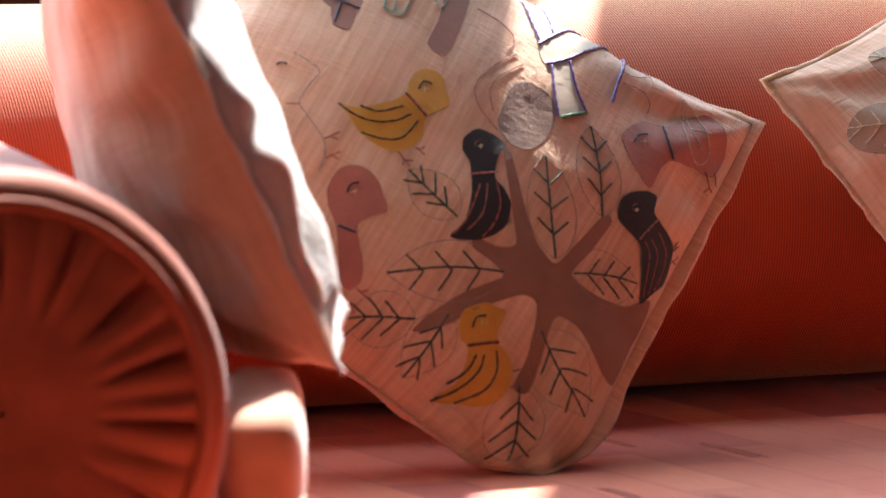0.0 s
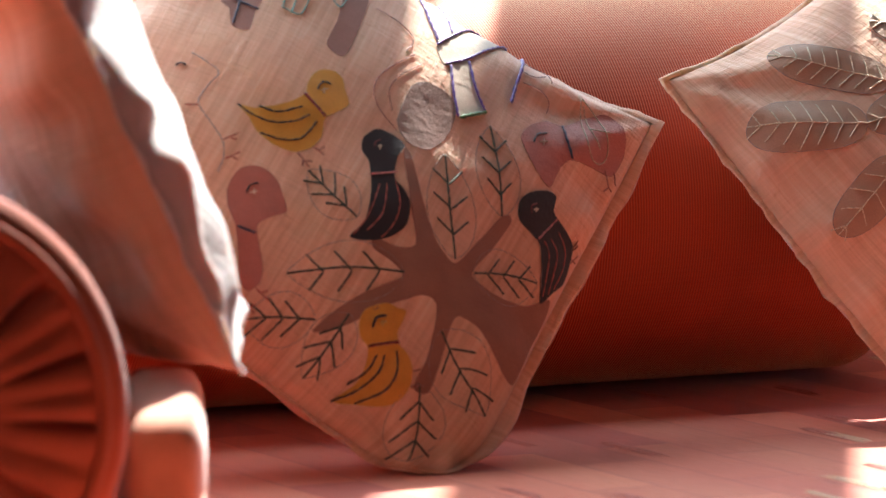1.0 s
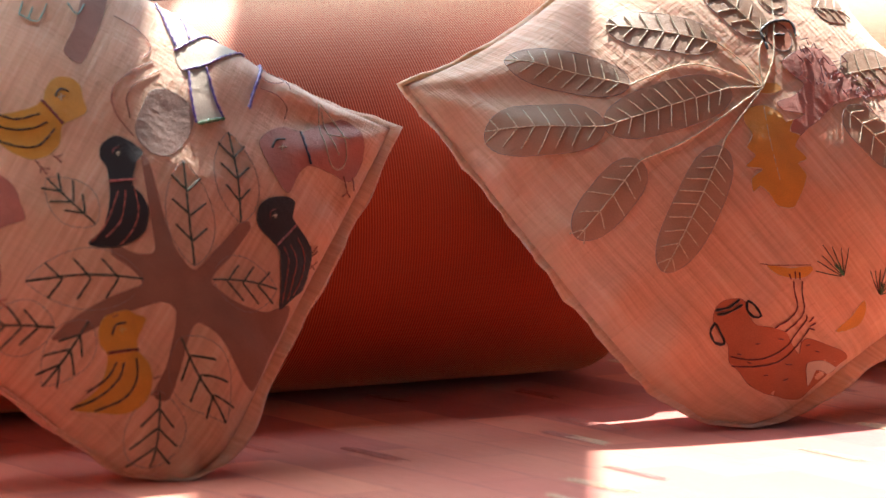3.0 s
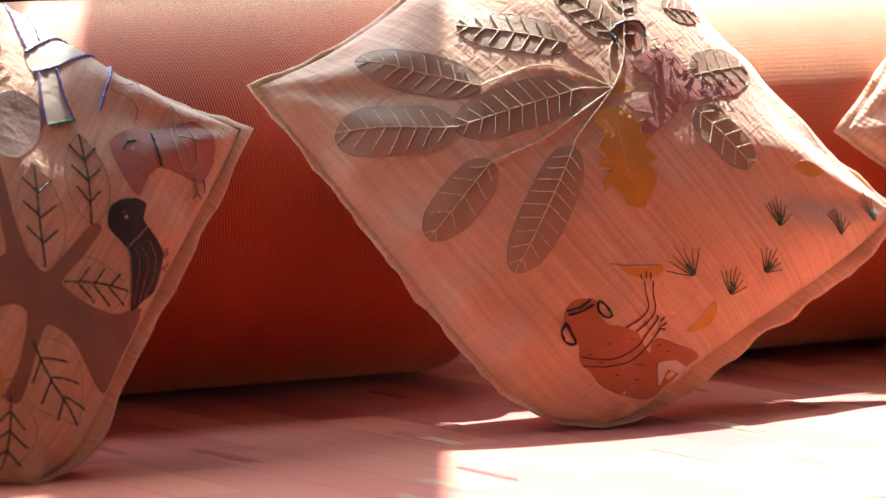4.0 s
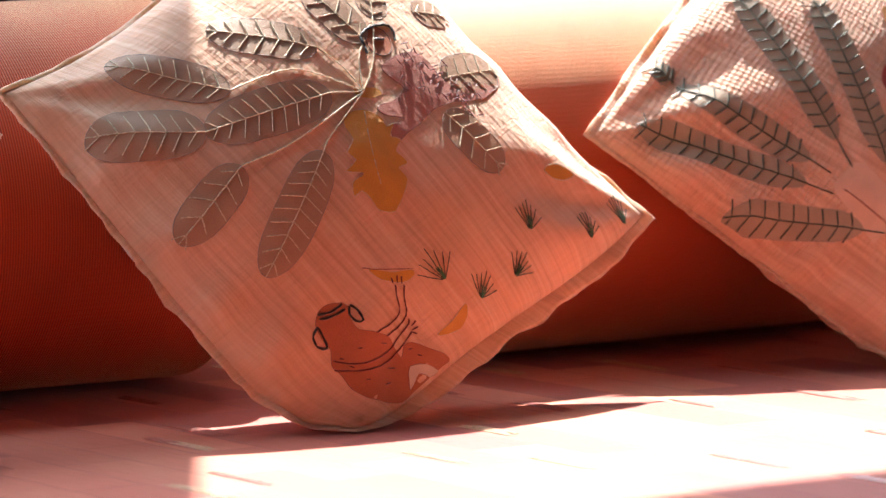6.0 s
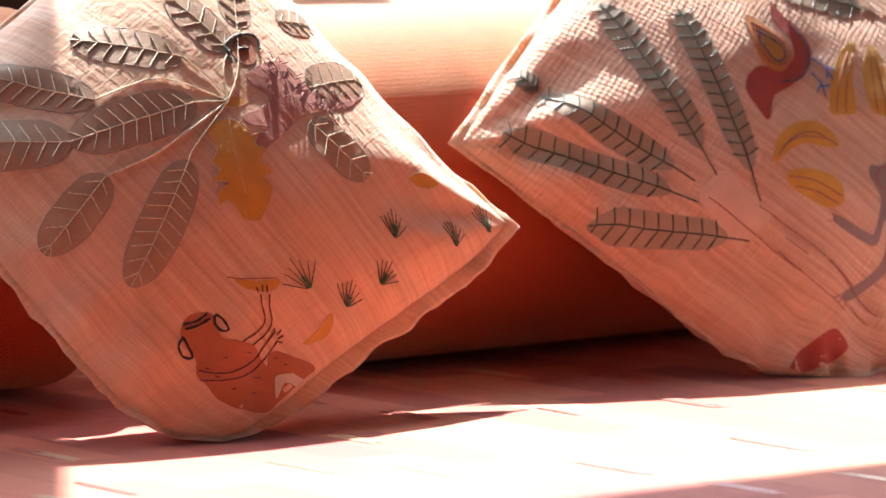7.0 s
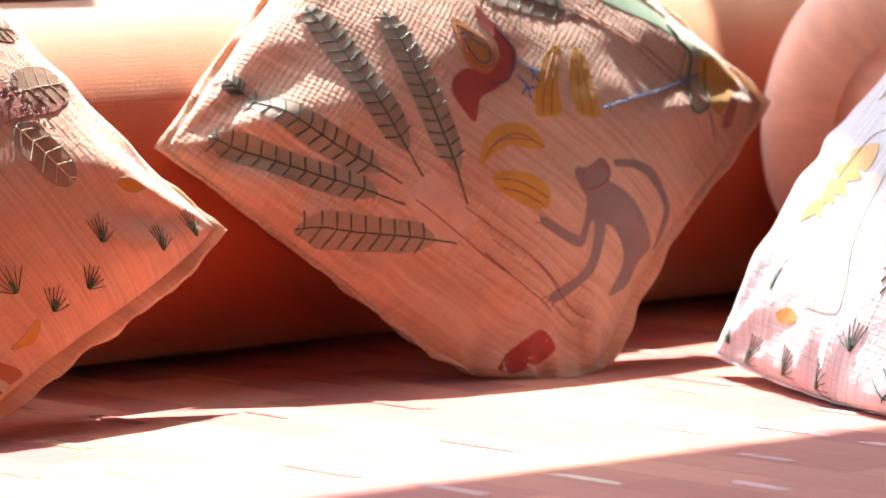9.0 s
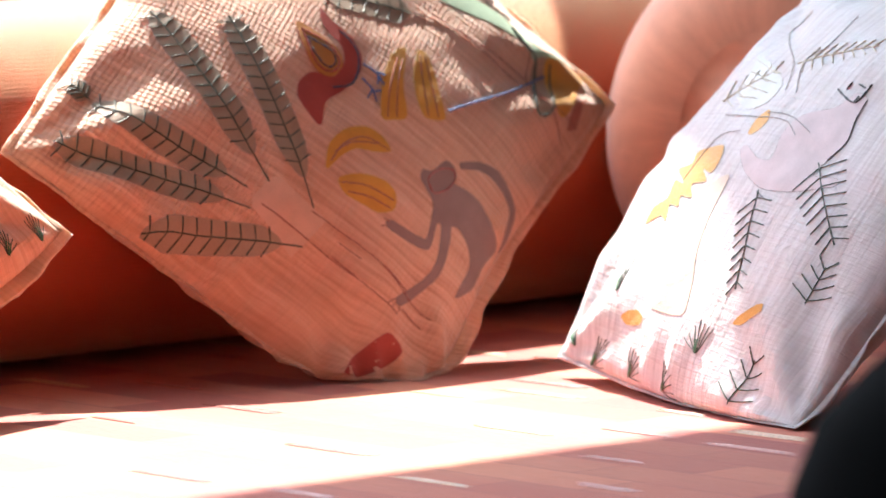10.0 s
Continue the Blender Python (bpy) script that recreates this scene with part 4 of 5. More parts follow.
stroke(one, [(-0.8, 19.2), (0.9, 16.1), (2.0, 14.4)], PURPLE_T, 0.12, "stitched_line")
stroke(one, [(0.9, 20.4), (2.1, 18.2), (2.8, 16.5)], PURPLE_T, 0.12, "stitched_line")
stroke(one, [(2.1, 13.8), (2.8, 15.8), (4.2, 19.5), (5.2, 20.4)], PURPLE_T, 0.12, "stitched_line")
stroke(one, [(3.4, 12.1), (4.8, 14.3), (5.9, 17.0), (7.5, 20.4)], PURPLE_T, 0.12, "stitched_line")
stroke(one, [(3.8, 12.3), (4.9, 9.7), (6.2, 7.5)], PURPLE_T, 0.12, "stitched_line")
stroke(one, [(4.9, 14.1), (6.4, 11.6), (7.9, 9.9)], PURPLE_T, 0.12, "stitched_line")
stroke(one, [(8.9, 19.9), (9.2, 15.2), (9.5, 12.7)], PURPLE_T, 0.16, "stitched_line")
stroke(one, [(6.4, 7.5), (8.0, 9.7)], GREEN_T, 0.16, "stitched_line")
stroke(one, [(9.0, 19.3), (10.7, 19.8), (11.8, 17.7)], RUST_T, 0.05, "stitched_line")
stroke(one, [(9.3, 17.0), (10.3, 17.2), (11.1, 18.3)], RUST_T, 0.05, "stitched_line")
stroke(one, [(9.6, 15.7), (11.1, 16.1), (12.2, 15.6), (12.5, 14.3)], RUST_T, 0.05, "stitched_line")
# the palm cushion
palm_leaf(two, (-7.7, 9.3), (-13.3, 18.5), 4.0)
palm_leaf(two, (-12.1, 7.8), (-19.2, 13.9), 4.8)
palm_leaf(two, (-0.7, 3.3), (-12.2, 7.8), 4.6)
palm_leaf(two, (-12.1, 3.5), (-19.4, 1.9), 3.8)
palm_leaf(two, (-5.5, -0.2), (-16.6, -5.1), 4.0)
palm_leaf(two, (2.0, 7.1), (-4.3, 15.2), 4.1)
palm_leaf(two, (6.6, 4.8), (6.5, 12.1), 4.1)
palm_leaf(two, (14.5, 4.0), (18.0, 2.0), 2.9)
palm_leaf(two, (7.7, -4.4), (8.8, -11.1), 4.5)
palm_leaf(two, (10.8, -2.1), (18.0, -4.2), 4.1)
palm_leaf(two, (9.5, 5.9), (13.8, 9.2), 3.4)
stroke(two, [(2.0, 1.5), (-1.6, 6.9), (-7.7, 9.3)], CREAM_T, 0.075, "stitched_line")
stroke(two, [(2.0, 1.5), (-0.7, 3.3)], CREAM_T, 0.075, "stitched_line")
stroke(two, [(2.0, 1.5), (-6.7, 2.1), (-12.1, 3.5)], CREAM_T, 0.075, "stitched_line")
stroke(two, [(2.0, 1.5), (-3.9, 0.4), (-5.5, -0.2)], CREAM_T, 0.075, "stitched_line")
stroke(two, [(2.0, 1.5), (2.4, 4.1), (2.0, 7.1)], CREAM_T, 0.075, "stitched_line")
stroke(two, [(2.0, 1.5), (4.5, 4.0), (6.6, 4.8)], CREAM_T, 0.075, "stitched_line")
stroke(two, [(2.0, 1.5), (5.3, 2.9), (9.5, 5.9)], CREAM_T, 0.075, "stitched_line")
almond_patch(two, (13.3, -13.3), (16.1, -15.1), 1.4, YELLOW, PALE_T)
grass_tuft(two, (-4.5, -15.4), (-4.3, -12.4), 3.4)
grass_tuft(two, (6.9, -16.4), (8.8, -14.3), 2.2)
grass_tuft(two, (12.6, -19.7), (14.4, -17.8), 1.8)
grass_tuft(two, (17.7, -20.5), (19.1, -18.2), 1.8)
grass_tuft(two, (2.2, -18.7), (4.7, -17.8), 2.0)
grass_tuft(two, (-2.5, -18.5), (-0.2, -17.0), 2.2)
cutout(two, [(-16.2, -11.1), (-15.4, -10.4), (-14.5, -10.4), (-13.5, -11.1), (-13.4, -11.9), (-13.9, -12.7), (-14.1, -13.9), (-13.3, -15.1), (-12.6, -16.1), (-12.7, -17.0), (-12.7, -18.1), (-11.9, -17.5), (-11.2, -17.6), (-10.3, -19.0), (-9.2, -20.7), (-10.2, -20.8), (-11.6, -20.8), (-14.1, -20.8), (-15.9, -20.8), (-17.3, -19.3), (-17.7, -17.6), (-17.3, -15.8), (-17.3, -14.7), (-16.5, -13.5), (-16.5, -12.4)], TERRA, RUST_T)
cutout(two, [(-12.8, -19.1), (-12.0, -19.6), (-11.0, -20.8), (-12.2, -20.7), (-12.8, -20.0), (-13.6, -20.3), (-14.4, -20.5), (-13.8, -19.9)], CREAM, RUST_T, 1)
stroke(two, [(-13.2, -11.7), (-13.1, -12.5), (-13.4, -13.5), (-13.8, -13.2), (-13.7, -12.3), (-13.3, -11.8)], BLACK_T, 0.11, "stitched_line")
stroke(two, [(-16.2, -11.3), (-17.0, -11.7), (-17.2, -12.7), (-16.7, -13.2), (-16.4, -12.5), (-16.2, -11.3)], BLACK_T, 0.11, "stitched_line")
stroke(two, [(-15.6, -10.5), (-14.6, -11.1), (-13.6, -11.2)], BLACK_T, 0.11, "stitched_line")
stroke(two, [(-15.7, -10.9), (-14.9, -11.4), (-13.7, -11.7)], BLACK_T, 0.11, "stitched_line")
stroke(two, [(-13.3, -15.1), (-11.6, -15.3), (-10.3, -15.0), (-9.7, -14.0), (-9.0, -13.0)], WINE_T, 0.075, "stitched_line")
stroke(two, [(-12.7, -15.9), (-11.0, -15.9), (-9.8, -15.5), (-9.1, -14.4), (-8.3, -13.5)], WINE_T, 0.075, "stitched_line")
stroke(two, [(-17.0, -14.4), (-15.7, -16.4), (-13.5, -16.9), (-11.9, -16.6), (-10.2, -16.3)], WINE_T, 0.075, "stitched_line")
stroke(two, [(-17.4, -15.1), (-15.9, -17.0), (-14.0, -17.5), (-11.7, -17.3), (-10.5, -17.0)], WINE_T, 0.075, "stitched_line")
stroke(two, [(-9.1, -12.8), (-8.9, -12.3)], WINE_T, 0.075, "stitched_line")
stroke(two, [(-8.7, -13.0), (-8.3, -12.5)], WINE_T, 0.075, "stitched_line")
stroke(two, [(-8.4, -13.3), (-8.0, -12.8)], WINE_T, 0.075, "stitched_line")
stroke(two, [(-10.2, -16.3), (-9.9, -16.0)], WINE_T, 0.075, "stitched_line")
stroke(two, [(-10.1, -16.6), (-9.5, -16.5)], WINE_T, 0.075, "stitched_line")
stroke(two, [(-10.3, -16.9), (-9.7, -17.0)], WINE_T, 0.075, "stitched_line")
stroke(two, [(-10.5, -17.0), (-10.2, -17.4)], WINE_T, 0.075, "stitched_line")
stroke(two, [(-15.2, -15.0), (-15.0, -15.3)], WINE_T, 0.06, "stitched_line")
stroke(two, [(-13.6, -16.0), (-13.2, -16.3)], WINE_T, 0.06, "stitched_line")
stroke(two, [(-16.6, -17.5), (-16.4, -17.7)], WINE_T, 0.06, "stitched_line")
stroke(two, [(-14.3, -17.9), (-13.8, -18.3)], WINE_T, 0.06, "stitched_line")
stroke(two, [(-16.5, -15.7), (-16.4, -16.1)], WINE_T, 0.06, "stitched_line")
stroke(two, [(-15.5, -18.8), (-15.0, -19.0)], WINE_T, 0.06, "stitched_line")
stroke(two, [(-11.8, -17.9), (-11.5, -18.1)], WINE_T, 0.06, "stitched_line")
stroke(two, [(-11.6, -18.8), (-11.4, -19.1)], WINE_T, 0.06, "stitched_line")
stroke(two, [(-16.5, -14.6), (-16.4, -14.9)], WINE_T, 0.06, "stitched_line")
cutout(two, [(-9.9, -10.5), (-8.5, -11.9), (-6.5, -13.1), (-7.2, -13.5), (-8.5, -13.1), (-9.7, -11.8)], YELLOW, PALE_T)
stroke(two, [(-10.3, -10.0), (-9.2, -11.1), (-6.6, -12.9)], RUST_T, 0.045, "stitched_line")
cutout(two, [(-8.5, -18.6), (-6.5, -18.5), (-4.3, -18.1), (-4.8, -18.9), (-6.2, -19.4), (-8.0, -19.0)], YELLOW, PALE_T)
cutout(two, [(-1.2, 1.0), (0.5, 0.3), (1.3, -1.1), (1.1, -2.1), (1.9, -2.3), (0.7, -2.9), (1.3, -3.7), (0.1, -4.2), (0.2, -5.6), (-0.9, -5.5), (-1.0, -6.7), (-2.6, -7.6), (-4.2, -8.1), (-5.3, -7.1), (-5.2, -6.0), (-5.4, -4.9), (-6.3, -4.9), (-5.5, -3.9), (-4.1, -3.9), (-5.2, -2.8), (-3.8, -2.6), (-3.9, -1.6), (-2.6, -1.1), (-2.2, 0.3)], YELLOW, PALE_T, 1)
stroke(two, [(0.5, 0.2), (-1.8, -2.7), (-3.5, -5.6)], PALE_T, 0.06, "stitched_line")
cutout(two, [(5.7, 2.1), (8.2, 2.0), (10.3, 1.2), (10.8, -0.3), (10.6, -1.9), (11.3, -3.5), (14.6, -4.3), (15.9, -5.4), (13.3, -5.5), (10.0, -4.3), (7.1, -3.6), (4.5, -3.7), (2.4, -3.7), (0.7, -3.7), (1.5, -2.4), (3.4, -2.6), (1.9, -1.2), (2.0, -0.3), (4.1, -0.8), (5.9, -0.6), (5.7, 0.7)], ROSE, WINE_T)
cutout(two, [(1.5, 2.2), (3.5, 1.0), (3.5, 0.3), (2.2, 0.6), (1.2, 1.5)], YELLOW, PALE_T)
round_patch(two, (7.8, 4.0), (6.5, 2.8), 2.8, TERRA, BLACK_T)
stroke(two, [(6.0, 4.4), (6.7, 5.4), (8.7, 5.3), (10.2, 4.3), (9.4, 3.1)], BLACK_T, 0.14, "stitched_line")
stroke(two, [(6.0, 4.4), (5.5, 3.8)], BLACK_T, 0.14, "stitched_line")
stroke(two, [(7.4, 4.4), (8.4, 3.8)], BLACK_T, 0.14, "stitched_line")
cross_stitches(two, (7.3, 2.0), (12.5, -5.3), 4.9, WINE_T)
# the crinkled cushion
fern_leaf(three, (-15.8, 2.2), (-19.7, 19.7), 2.6)
fern_leaf(three, (-14.4, 3.5), (-14.5, 18.8), 2.7)
fern_leaf(three, (-12.9, 2.2), (-2.8, 19.2), 2.9)
fern_leaf(three, (-12.5, -2.7), (0.4, 13.0), 2.9)
fern_leaf(three, (-15.9, -3.9), (-21.8, 8.8), 2.7)
fern_leaf(three, (13.3, -3.4), (8.8, 6.3), 3.2)
fern_leaf(three, (-14.2, 19.2), (-13.8, 21.3), 2.1)
stroke(three, [(-15.0, 1.7), (-15.2, -6.2), (-15.7, -15.4)], RUST_T, 0.06, "stitched_line")
stroke(three, [(-12.8, -2.7), (-12.8, -10.8), (-14.1, -18.7)], RUST_T, 0.06, "stitched_line")
stroke(three, [(-15.0, -6.7), (-15.3, -9.7)], RUST_T, 0.06, "stitched_line")
stroke(three, [(-13.6, -6.5), (-13.7, -9.3)], RUST_T, 0.06, "stitched_line")
stroke(three, [(-12.8, -11.5), (-13.1, -15.1)], RUST_T, 0.06, "stitched_line")
stroke(three, [(-14.8, -15.5), (-15.2, -18.2)], RUST_T, 0.06, "stitched_line")
stroke(three, [(13.1, -2.1), (15.6, -14.3), (13.9, -20.9)], RUST_T, 0.06, "stitched_line")
stroke(three, [(14.1, -3.9), (14.9, -16.1), (16.8, -21.1)], RUST_T, 0.06, "stitched_line")
stroke(three, [(22.1, -12.4), (16.0, -14.6), (15.3, -15.2)], RUST_T, 0.06, "stitched_line")
limb(three, (-13.8, 1.8), (-14.9, -4.0), 3.8, 4.6, PEACH)
stroke(three, [(5.7, -9.5), (12.6, -13.7), (17.6, -16.0)], BLUE_T, 0.12, "stitched_line")
stroke(three, [(20.0, -7.2), (19.7, -8.6), (20.3, -11.0)], BLACK_T, 0.1, "stitched_line")
stroke(three, [(20.4, -7.3), (20.5, -8.9)], BLACK_T, 0.1, "stitched_line")
cutout(three, [(6.8, 5.9), (6.2, 4.3), (5.7, 2.2), (4.7, 0.5), (2.7, -0.2), (0.0, 0.4), (-2.2, 1.3), (-4.9, 0.7), (-4.6, 2.1), (-3.7, 3.9), (-2.0, 4.4), (-0.3, 3.8), (0.8, 1.9), (2.7, 1.5), (4.2, 2.5), (4.8, 4.1), (5.5, 5.2)], SCARLET, SCARLET_T)
cutout(three, [(3.7, 7.4), (4.0, 5.2), (3.7, 2.9), (2.5, 1.6), (0.7, 1.8), (0.1, 3.2), (0.9, 5.0)], ORANGE, SCARLET_T, 1)
stroke(three, [(2.8, 5.8), (3.0, 3.2), (2.1, 2.3), (1.2, 2.8), (1.7, 4.6), (2.8, 5.8)], NAVY_T, 0.1, "stitched_line")
stroke(three, [(-0.4, 1.4), (1.1, 0.0), (3.1, 0.1), (4.8, 1.2), (5.6, 3.4)], NAVY_T, 0.1, "stitched_line")
stroke(three, [(3.3, 6.6), (3.5, 3.7), (2.5, 2.0), (1.0, 2.2), (0.9, 4.0), (3.3, 6.6)], SCARLET_T, 0.1, "stitched_line")
stroke(three, [(3.8, 0.0), (3.8, -1.4), (3.2, -2.8)], BLUE_T, 0.1, "stitched_line")
stroke(three, [(3.8, -1.4), (4.2, -2.4)], BLUE_T, 0.1, "stitched_line")
stroke(three, [(3.6, -1.9), (2.9, -2.2)], BLUE_T, 0.1, "stitched_line")
stroke(three, [(2.4, -0.6), (2.0, -2.0), (1.2, -2.9)], BLUE_T, 0.1, "stitched_line")
stroke(three, [(2.0, -2.0), (0.9, -2.0)], BLUE_T, 0.1, "stitched_line")
stroke(three, [(1.9, -2.2), (2.5, -2.8)], BLUE_T, 0.1, "stitched_line")
cutout(three, [(-8.4, -1.8), (-6.1, -0.9), (-3.6, -1.5), (-1.9, -3.1), (-1.5, -5.0), (-2.2, -6.5), (-3.4, -5.2), (-4.5, -3.4), (-6.2, -2.5)], YELLOW, YELLOW_T)
cutout(three, [(-8.4, -3.3), (-6.5, -5.0), (-5.5, -7.3), (-5.9, -8.9), (-7.4, -9.6), (-8.7, -8.4), (-9.1, -6.5), (-9.3, -4.5)], YELLOW, YELLOW_T)
cutout(three, [(8.5, -3.0), (6.6, -2.1), (3.2, -2.6), (0.2, -4.1), (1.0, -5.4), (2.1, -6.2), (4.7, -4.4)], YELLOW, YELLOW_T)
cutout(three, [(9.2, -4.2), (6.7, -4.8), (4.7, -6.0), (3.3, -7.8), (4.7, -9.6), (6.5, -8.1), (8.5, -6.4), (9.6, -5.0)], YELLOW, YELLOW_T)
stroke(three, [(-7.5, -1.8), (-5.0, -2.1), (-2.9, -3.6), (-2.3, -6.3)], RUST_T, 0.07, "stitched_line")
stroke(three, [(-6.4, -1.7), (-4.2, -2.8), (-2.6, -4.9)], RUST_T, 0.07, "stitched_line")
stroke(three, [(-8.7, -3.6), (-7.2, -6.1), (-6.7, -9.1)], RUST_T, 0.07, "stitched_line")
stroke(three, [(-9.0, -4.7), (-8.0, -6.9), (-7.6, -9.2)], RUST_T, 0.07, "stitched_line")
stroke(three, [(7.0, -2.7), (3.7, -3.3), (0.6, -4.6)], RUST_T, 0.07, "stitched_line")
stroke(three, [(7.2, -3.2), (4.3, -3.9), (1.2, -5.4)], RUST_T, 0.07, "stitched_line")
stroke(three, [(8.9, -4.5), (6.3, -6.1), (3.6, -8.0)], RUST_T, 0.07, "stitched_line")
stroke(three, [(9.2, -5.0), (6.9, -6.8), (4.3, -8.9)], RUST_T, 0.07, "stitched_line")
cutout(three, [(-2.6, -10.5), (-1.5, -10.2), (-0.9, -11.1), (1.1, -11.8), (1.2, -12.8), (0.6, -13.5), (-0.3, -13.7), (0.1, -15.1), (0.2, -17.2), (-0.5, -19.6), (-1.4, -21.3), (-4.2, -21.0), (-7.4, -21.1), (-10.2, -19.8), (-6.3, -19.7), (-4.6, -18.5), (-3.9, -16.7), (-4.4, -15.7), (-5.9, -16.4), (-9.7, -17.1), (-14.5, -15.4), (-14.5, -14.4), (-10.8, -16.0), (-8.5, -16.1), (-5.2, -14.8), (-5.3, -14.2), (-8.1, -14.8), (-8.8, -13.5), (-9.3, -9.9), (-8.5, -9.8), (-7.8, -13.4), (-7.3, -14.0), (-3.8, -12.9)], TAUPE, TAUPE_T)
cutout(three, [(2.0, -13.1), (3.8, -14.9), (4.8, -17.0), (4.4, -19.4), (3.5, -21.0), (1.3, -21.7), (-1.2, -21.8), (0.6, -21.2), (2.9, -20.5), (3.6, -19.0), (3.6, -16.8), (3.0, -15.2), (1.6, -13.5)], TAUPE, TAUPE_T)
stroke(three, [(-2.3, -11.2), (-2.8, -12.3), (-1.7, -13.2), (-0.1, -13.6), (0.8, -12.9), (-0.0, -11.8), (-1.5, -11.1), (-2.3, -11.2)], SCARLET_T, 0.07, "stitched_line")
stroke(three, [(-14.7, -14.3), (-15.6, -13.8)], RUST_T, 0.06, "stitched_line")
stroke(three, [(-14.7, -14.6), (-15.7, -14.4)], RUST_T, 0.06, "stitched_line")
stroke(three, [(-14.7, -15.1), (-15.3, -15.3)], RUST_T, 0.06, "stitched_line")
stroke(three, [(-9.2, -9.8), (-9.6, -9.3)], RUST_T, 0.06, "stitched_line")
stroke(three, [(-8.8, -9.8), (-8.8, -9.2)], RUST_T, 0.06, "stitched_line")
cutout(three, [(-21.8, -15.7), (-20.5, -14.9), (-19.2, -15.0), (-17.7, -15.6), (-17.8, -16.8), (-18.3, -17.9), (-19.8, -17.9), (-21.7, -17.3)], SCARLET, SCARLET_T)
cutout(three, [(16.3, -4.1), (18.5, -4.7), (19.8, -10.9), (19.4, -14.7), (21.6, -17.3), (18.0, -14.9), (18.6, -12.8), (18.4, -11.5)], MINT, GREEN_T)
cutout(three, [(17.8, -14.6), (19.2, -16.0), (15.0, -18.2), (13.4, -16.9)], SAGE, DARKGREEN_T)
cutout(three, [(18.6, -15.4), (20.7, -17.0), (21.7, -19.1), (20.3, -19.4), (16.1, -19.5), (15.4, -18.5)], YELLOW, YELLOW_T, 1)
stroke(three, [(19.2, -11.3), (18.5, -13.1), (17.9, -14.7), (13.4, -16.9), (15.1, -18.1), (18.9, -15.9)], DARKGREEN_T, 0.13, "stitched_line")
cutout(three, [(18.9, -19.6), (19.2, -20.0), (17.1, -21.0), (15.6, -20.5), (16.8, -19.9)], ROSE, RUST_T)
# the white cushion
open_leaf(four, (2.2, -2.7), (6.2, -10.9), 4.7)
open_leaf(four, (7.0, 1.1), (14.3, -5.0), 6.1)
open_leaf(four, (-12.7, 5.1), (-8.5, 9.1), 4.4, PALE_T)
open_leaf(four, (-6.0, 9.9), (2.9, 13.1), 3.7, PALE_T)
grass_tuft(four, (-11.2, -14.0), (-13.8, -10.8), 3.2)
grass_tuft(four, (4.8, -16.4), (3.9, -14.1), 2.9)
grass_tuft(four, (-17.5, -19.3), (-19.6, -17.1), 2.2)
grass_tuft(four, (-13.9, -20.4), (-10.9, -18.0), 2.6)
grass_tuft(four, (-5.9, -19.9), (-4.4, -18.0), 2.9)
grass_tuft(four, (0.8, -19.9), (2.2, -18.5), 3.2)
open_leaf(four, (11.8, -19.3), (12.4, -15.4), 5.6)
open_leaf(four, (14.8, -10.2), (14.7, -6.9), 4.7)
cutout(four, [(-12.6, -7.6), (-12.5, -5.9), (-11.0, -5.0), (-11.4, -3.3), (-9.8, -3.4), (-12.0, -2.2), (-10.5, -1.5), (-10.7, -0.3), (-9.4, 0.3), (-7.4, 0.7), (-6.3, -0.8), (-6.3, -2.1), (-7.8, -1.9), (-6.3, -2.9), (-8.2, -3.4), (-7.1, -4.6), (-9.0, -4.6), (-8.5, -5.6), (-10.0, -5.6), (-9.2, -7.1), (-10.5, -6.7)], YELLOW, PALE_T)
cutout(four, [(-4.9, 2.2), (-5.2, 3.8), (-4.1, 4.7), (-3.1, 3.6), (-3.7, 2.3)], YELLOW, PALE_T)
cutout(four, [(-4.2, 0.5), (-3.6, 1.0), (-0.6, -0.0), (1.3, 0.2), (0.5, 2.7), (1.2, 4.7), (4.4, 6.3), (5.6, 8.1), (7.3, 7.7), (7.7, 5.6), (8.5, 3.4), (7.8, 1.5), (7.5, -0.1), (10.5, 0.2), (10.7, -0.5), (6.4, -2.1), (2.6, -2.5), (-1.1, -1.5)], MAUVE, GREY_T)
stroke(four, [(3.0, 7.9), (5.8, 7.1), (6.5, 7.6), (6.5, 9.2)], BLACK_T, 0.1, "stitched_line")
stroke(four, [(4.1, 8.1), (4.1, 8.9)], BLACK_T, 0.1, "stitched_line")
stroke(four, [(5.0, 8.9), (6.1, 8.7)], BLACK_T, 0.1, "stitched_line")
stroke(four, [(6.0, 7.2), (6.2, 7.8)], BLACK_T, 0.1, "stitched_line")
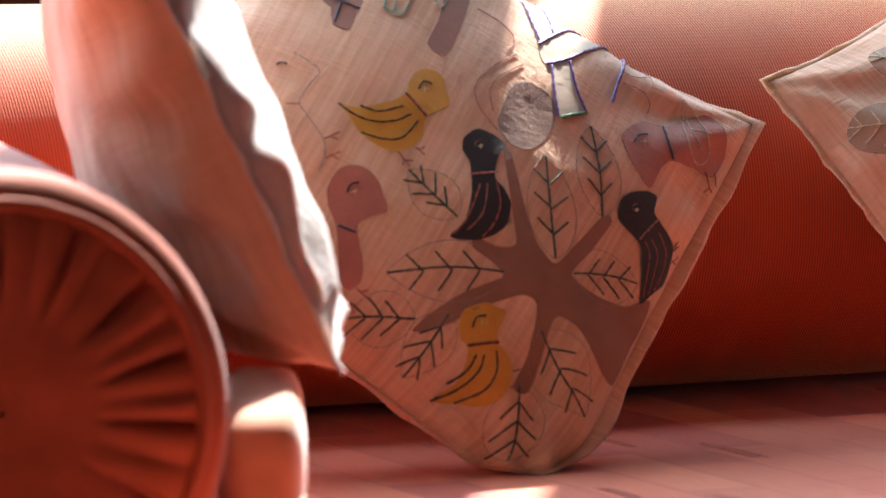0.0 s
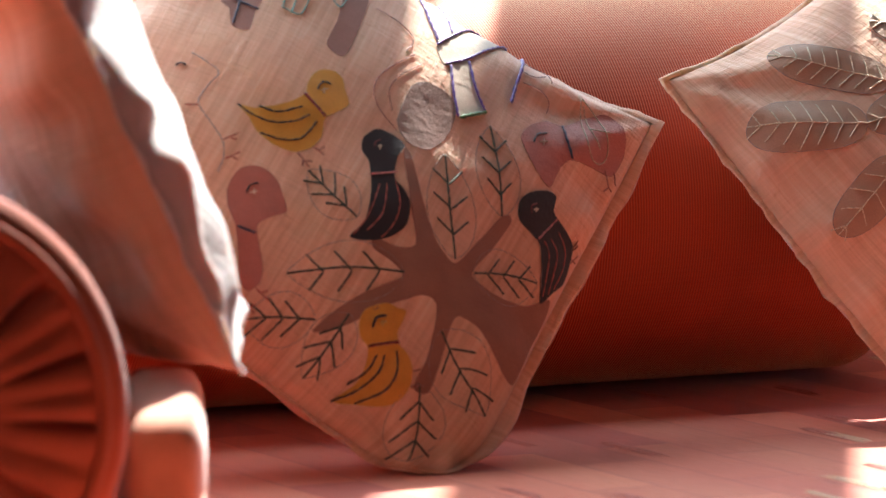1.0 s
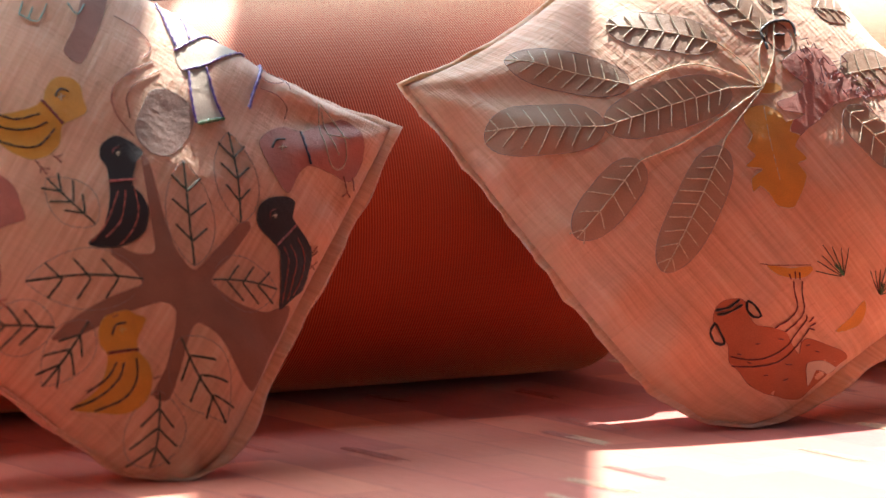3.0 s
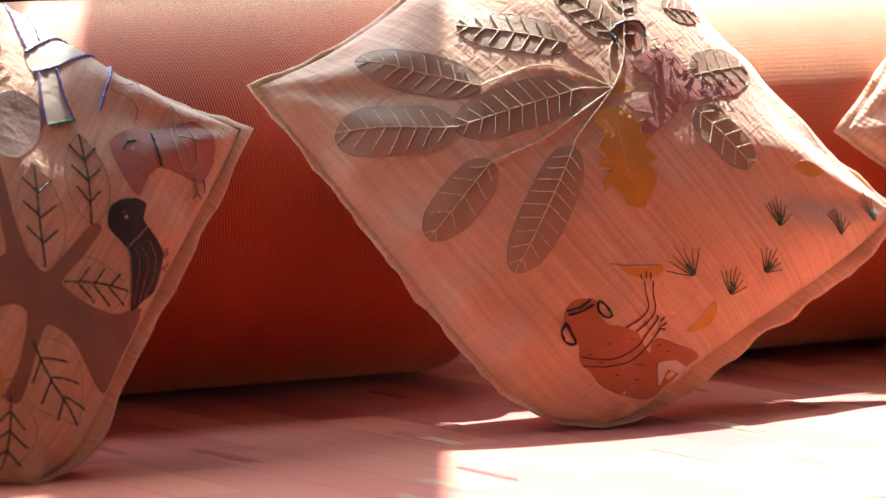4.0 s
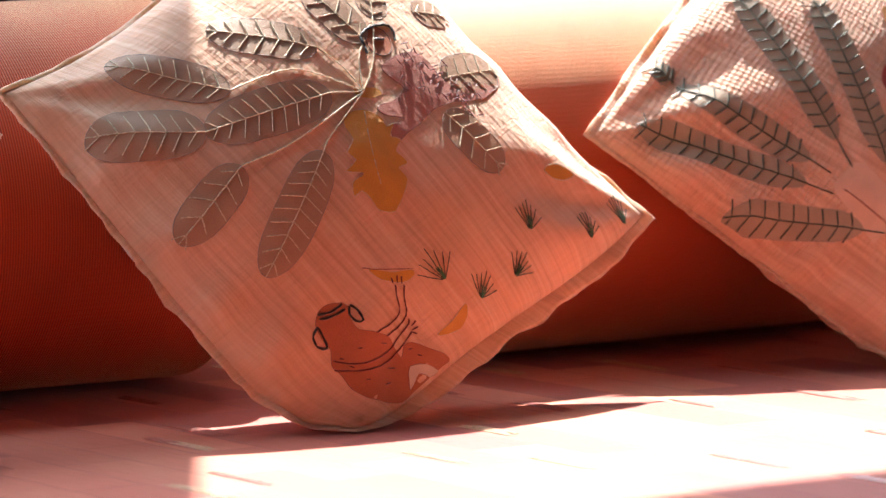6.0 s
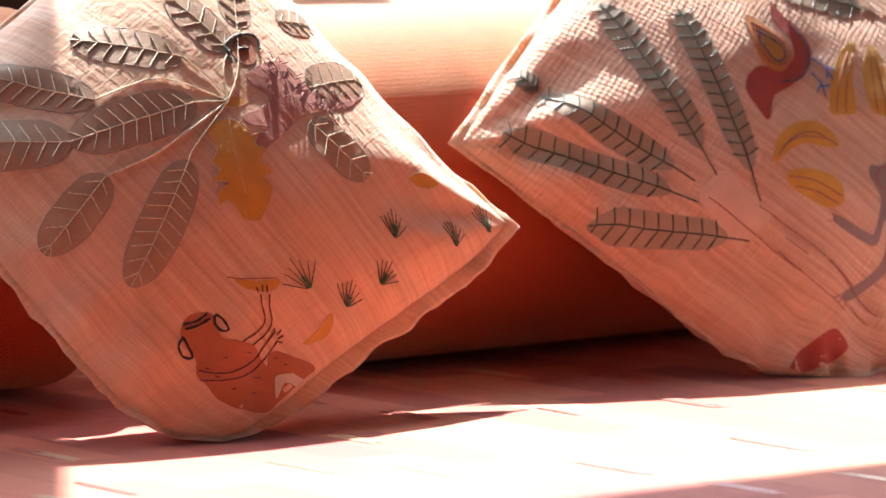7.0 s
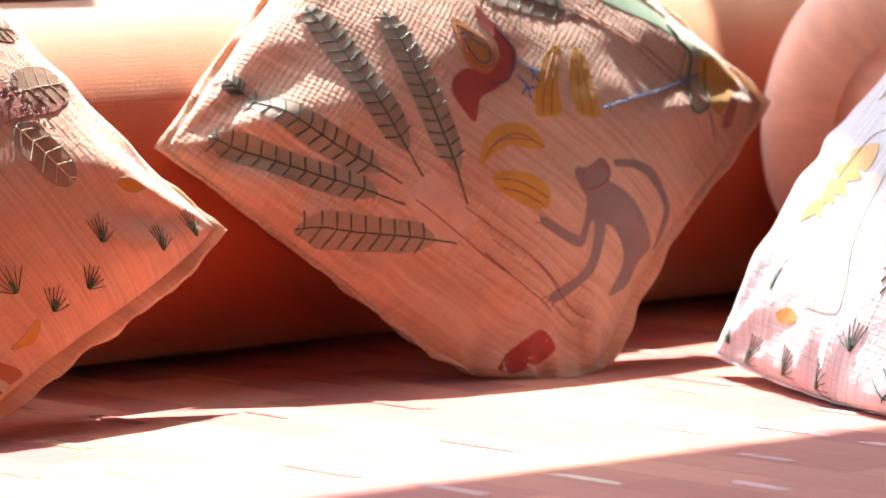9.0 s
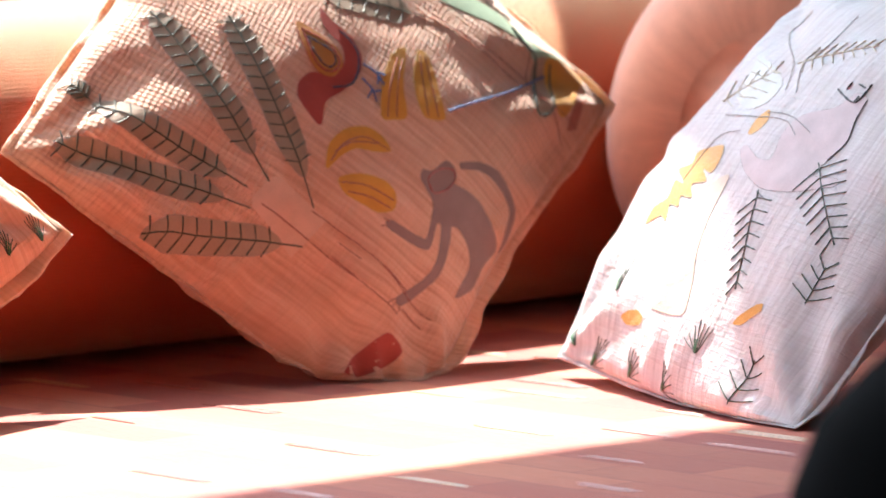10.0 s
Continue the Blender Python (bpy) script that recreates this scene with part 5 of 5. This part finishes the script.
stroke(four, [(7.3, 7.7), (7.7, 5.6), (8.5, 3.4), (7.8, 1.5)], BLACK_T, 0.05, "stitched_line")
stroke(four, [(2.0, -2.8), (3.6, -3.3)], BLACK_T, 0.05, "stitched_line")
stroke(four, [(-10.0, -3.2), (-9.2, 1.3), (-6.5, 2.3)], GREY_T, 0.05, "stitched_line")
stroke(four, [(-10.4, 3.7), (-5.3, 3.9), (-0.5, 3.9), (2.2, 2.8)], GREY_T, 0.05, "stitched_line")
stroke(four, [(-4.0, 4.4), (-0.5, 4.5), (3.7, 3.4)], GREY_T, 0.05, "stitched_line")
stroke(four, [(-4.0, 6.9), (-7.0, 10.1), (-13.6, 13.9), (-12.4, 16.3)], GREY_T, 0.05, "stitched_line")
stroke(four, [(-2.1, 6.8), (-5.1, 10.2), (-3.8, 12.4), (-4.5, 16.1)], GREY_T, 0.05, "stitched_line")
cutout(four, [(-11.3, 5.9), (-12.3, 9.1), (-13.4, 10.6), (-8.6, 9.1), (-5.6, 7.5), (-5.4, 5.6), (-7.7, 4.6)], MILK, CREAM_T)
stroke(four, [(-10.7, 5.8), (-7.8, 5.8)], CREAM_T, 0.05, "stitched_line")
stroke(four, [(-11.4, 7.1), (-6.8, 6.5)], CREAM_T, 0.05, "stitched_line")
stroke(four, [(-12.0, 8.6), (-6.8, 7.6)], CREAM_T, 0.05, "stitched_line")
stroke(four, [(-13.2, 10.1), (-7.8, 8.6)], CREAM_T, 0.05, "stitched_line")
cutout(four, [(-4.8, -14.4), (0.8, -14.2), (0.6, -12.4), (-1.5, -8.8), (-2.8, -5.2), (-3.4, -2.0), (-5.8, -3.6), (-6.0, -7.3), (-3.9, -10.7), (-2.9, -13.5)], CREAM, PALE_T)
cutout(four, [(-9.5, -15.8), (-8.5, -15.2), (-6.8, -14.9), (-5.6, -15.3), (-5.8, -15.9), (-8.3, -16.2)], YELLOW, CREAM_T)
cutout(four, [(7.9, -13.4), (8.2, -12.9), (10.2, -11.6), (11.0, -11.4), (11.2, -11.9), (9.1, -13.3)], YELLOW, CREAM_T)
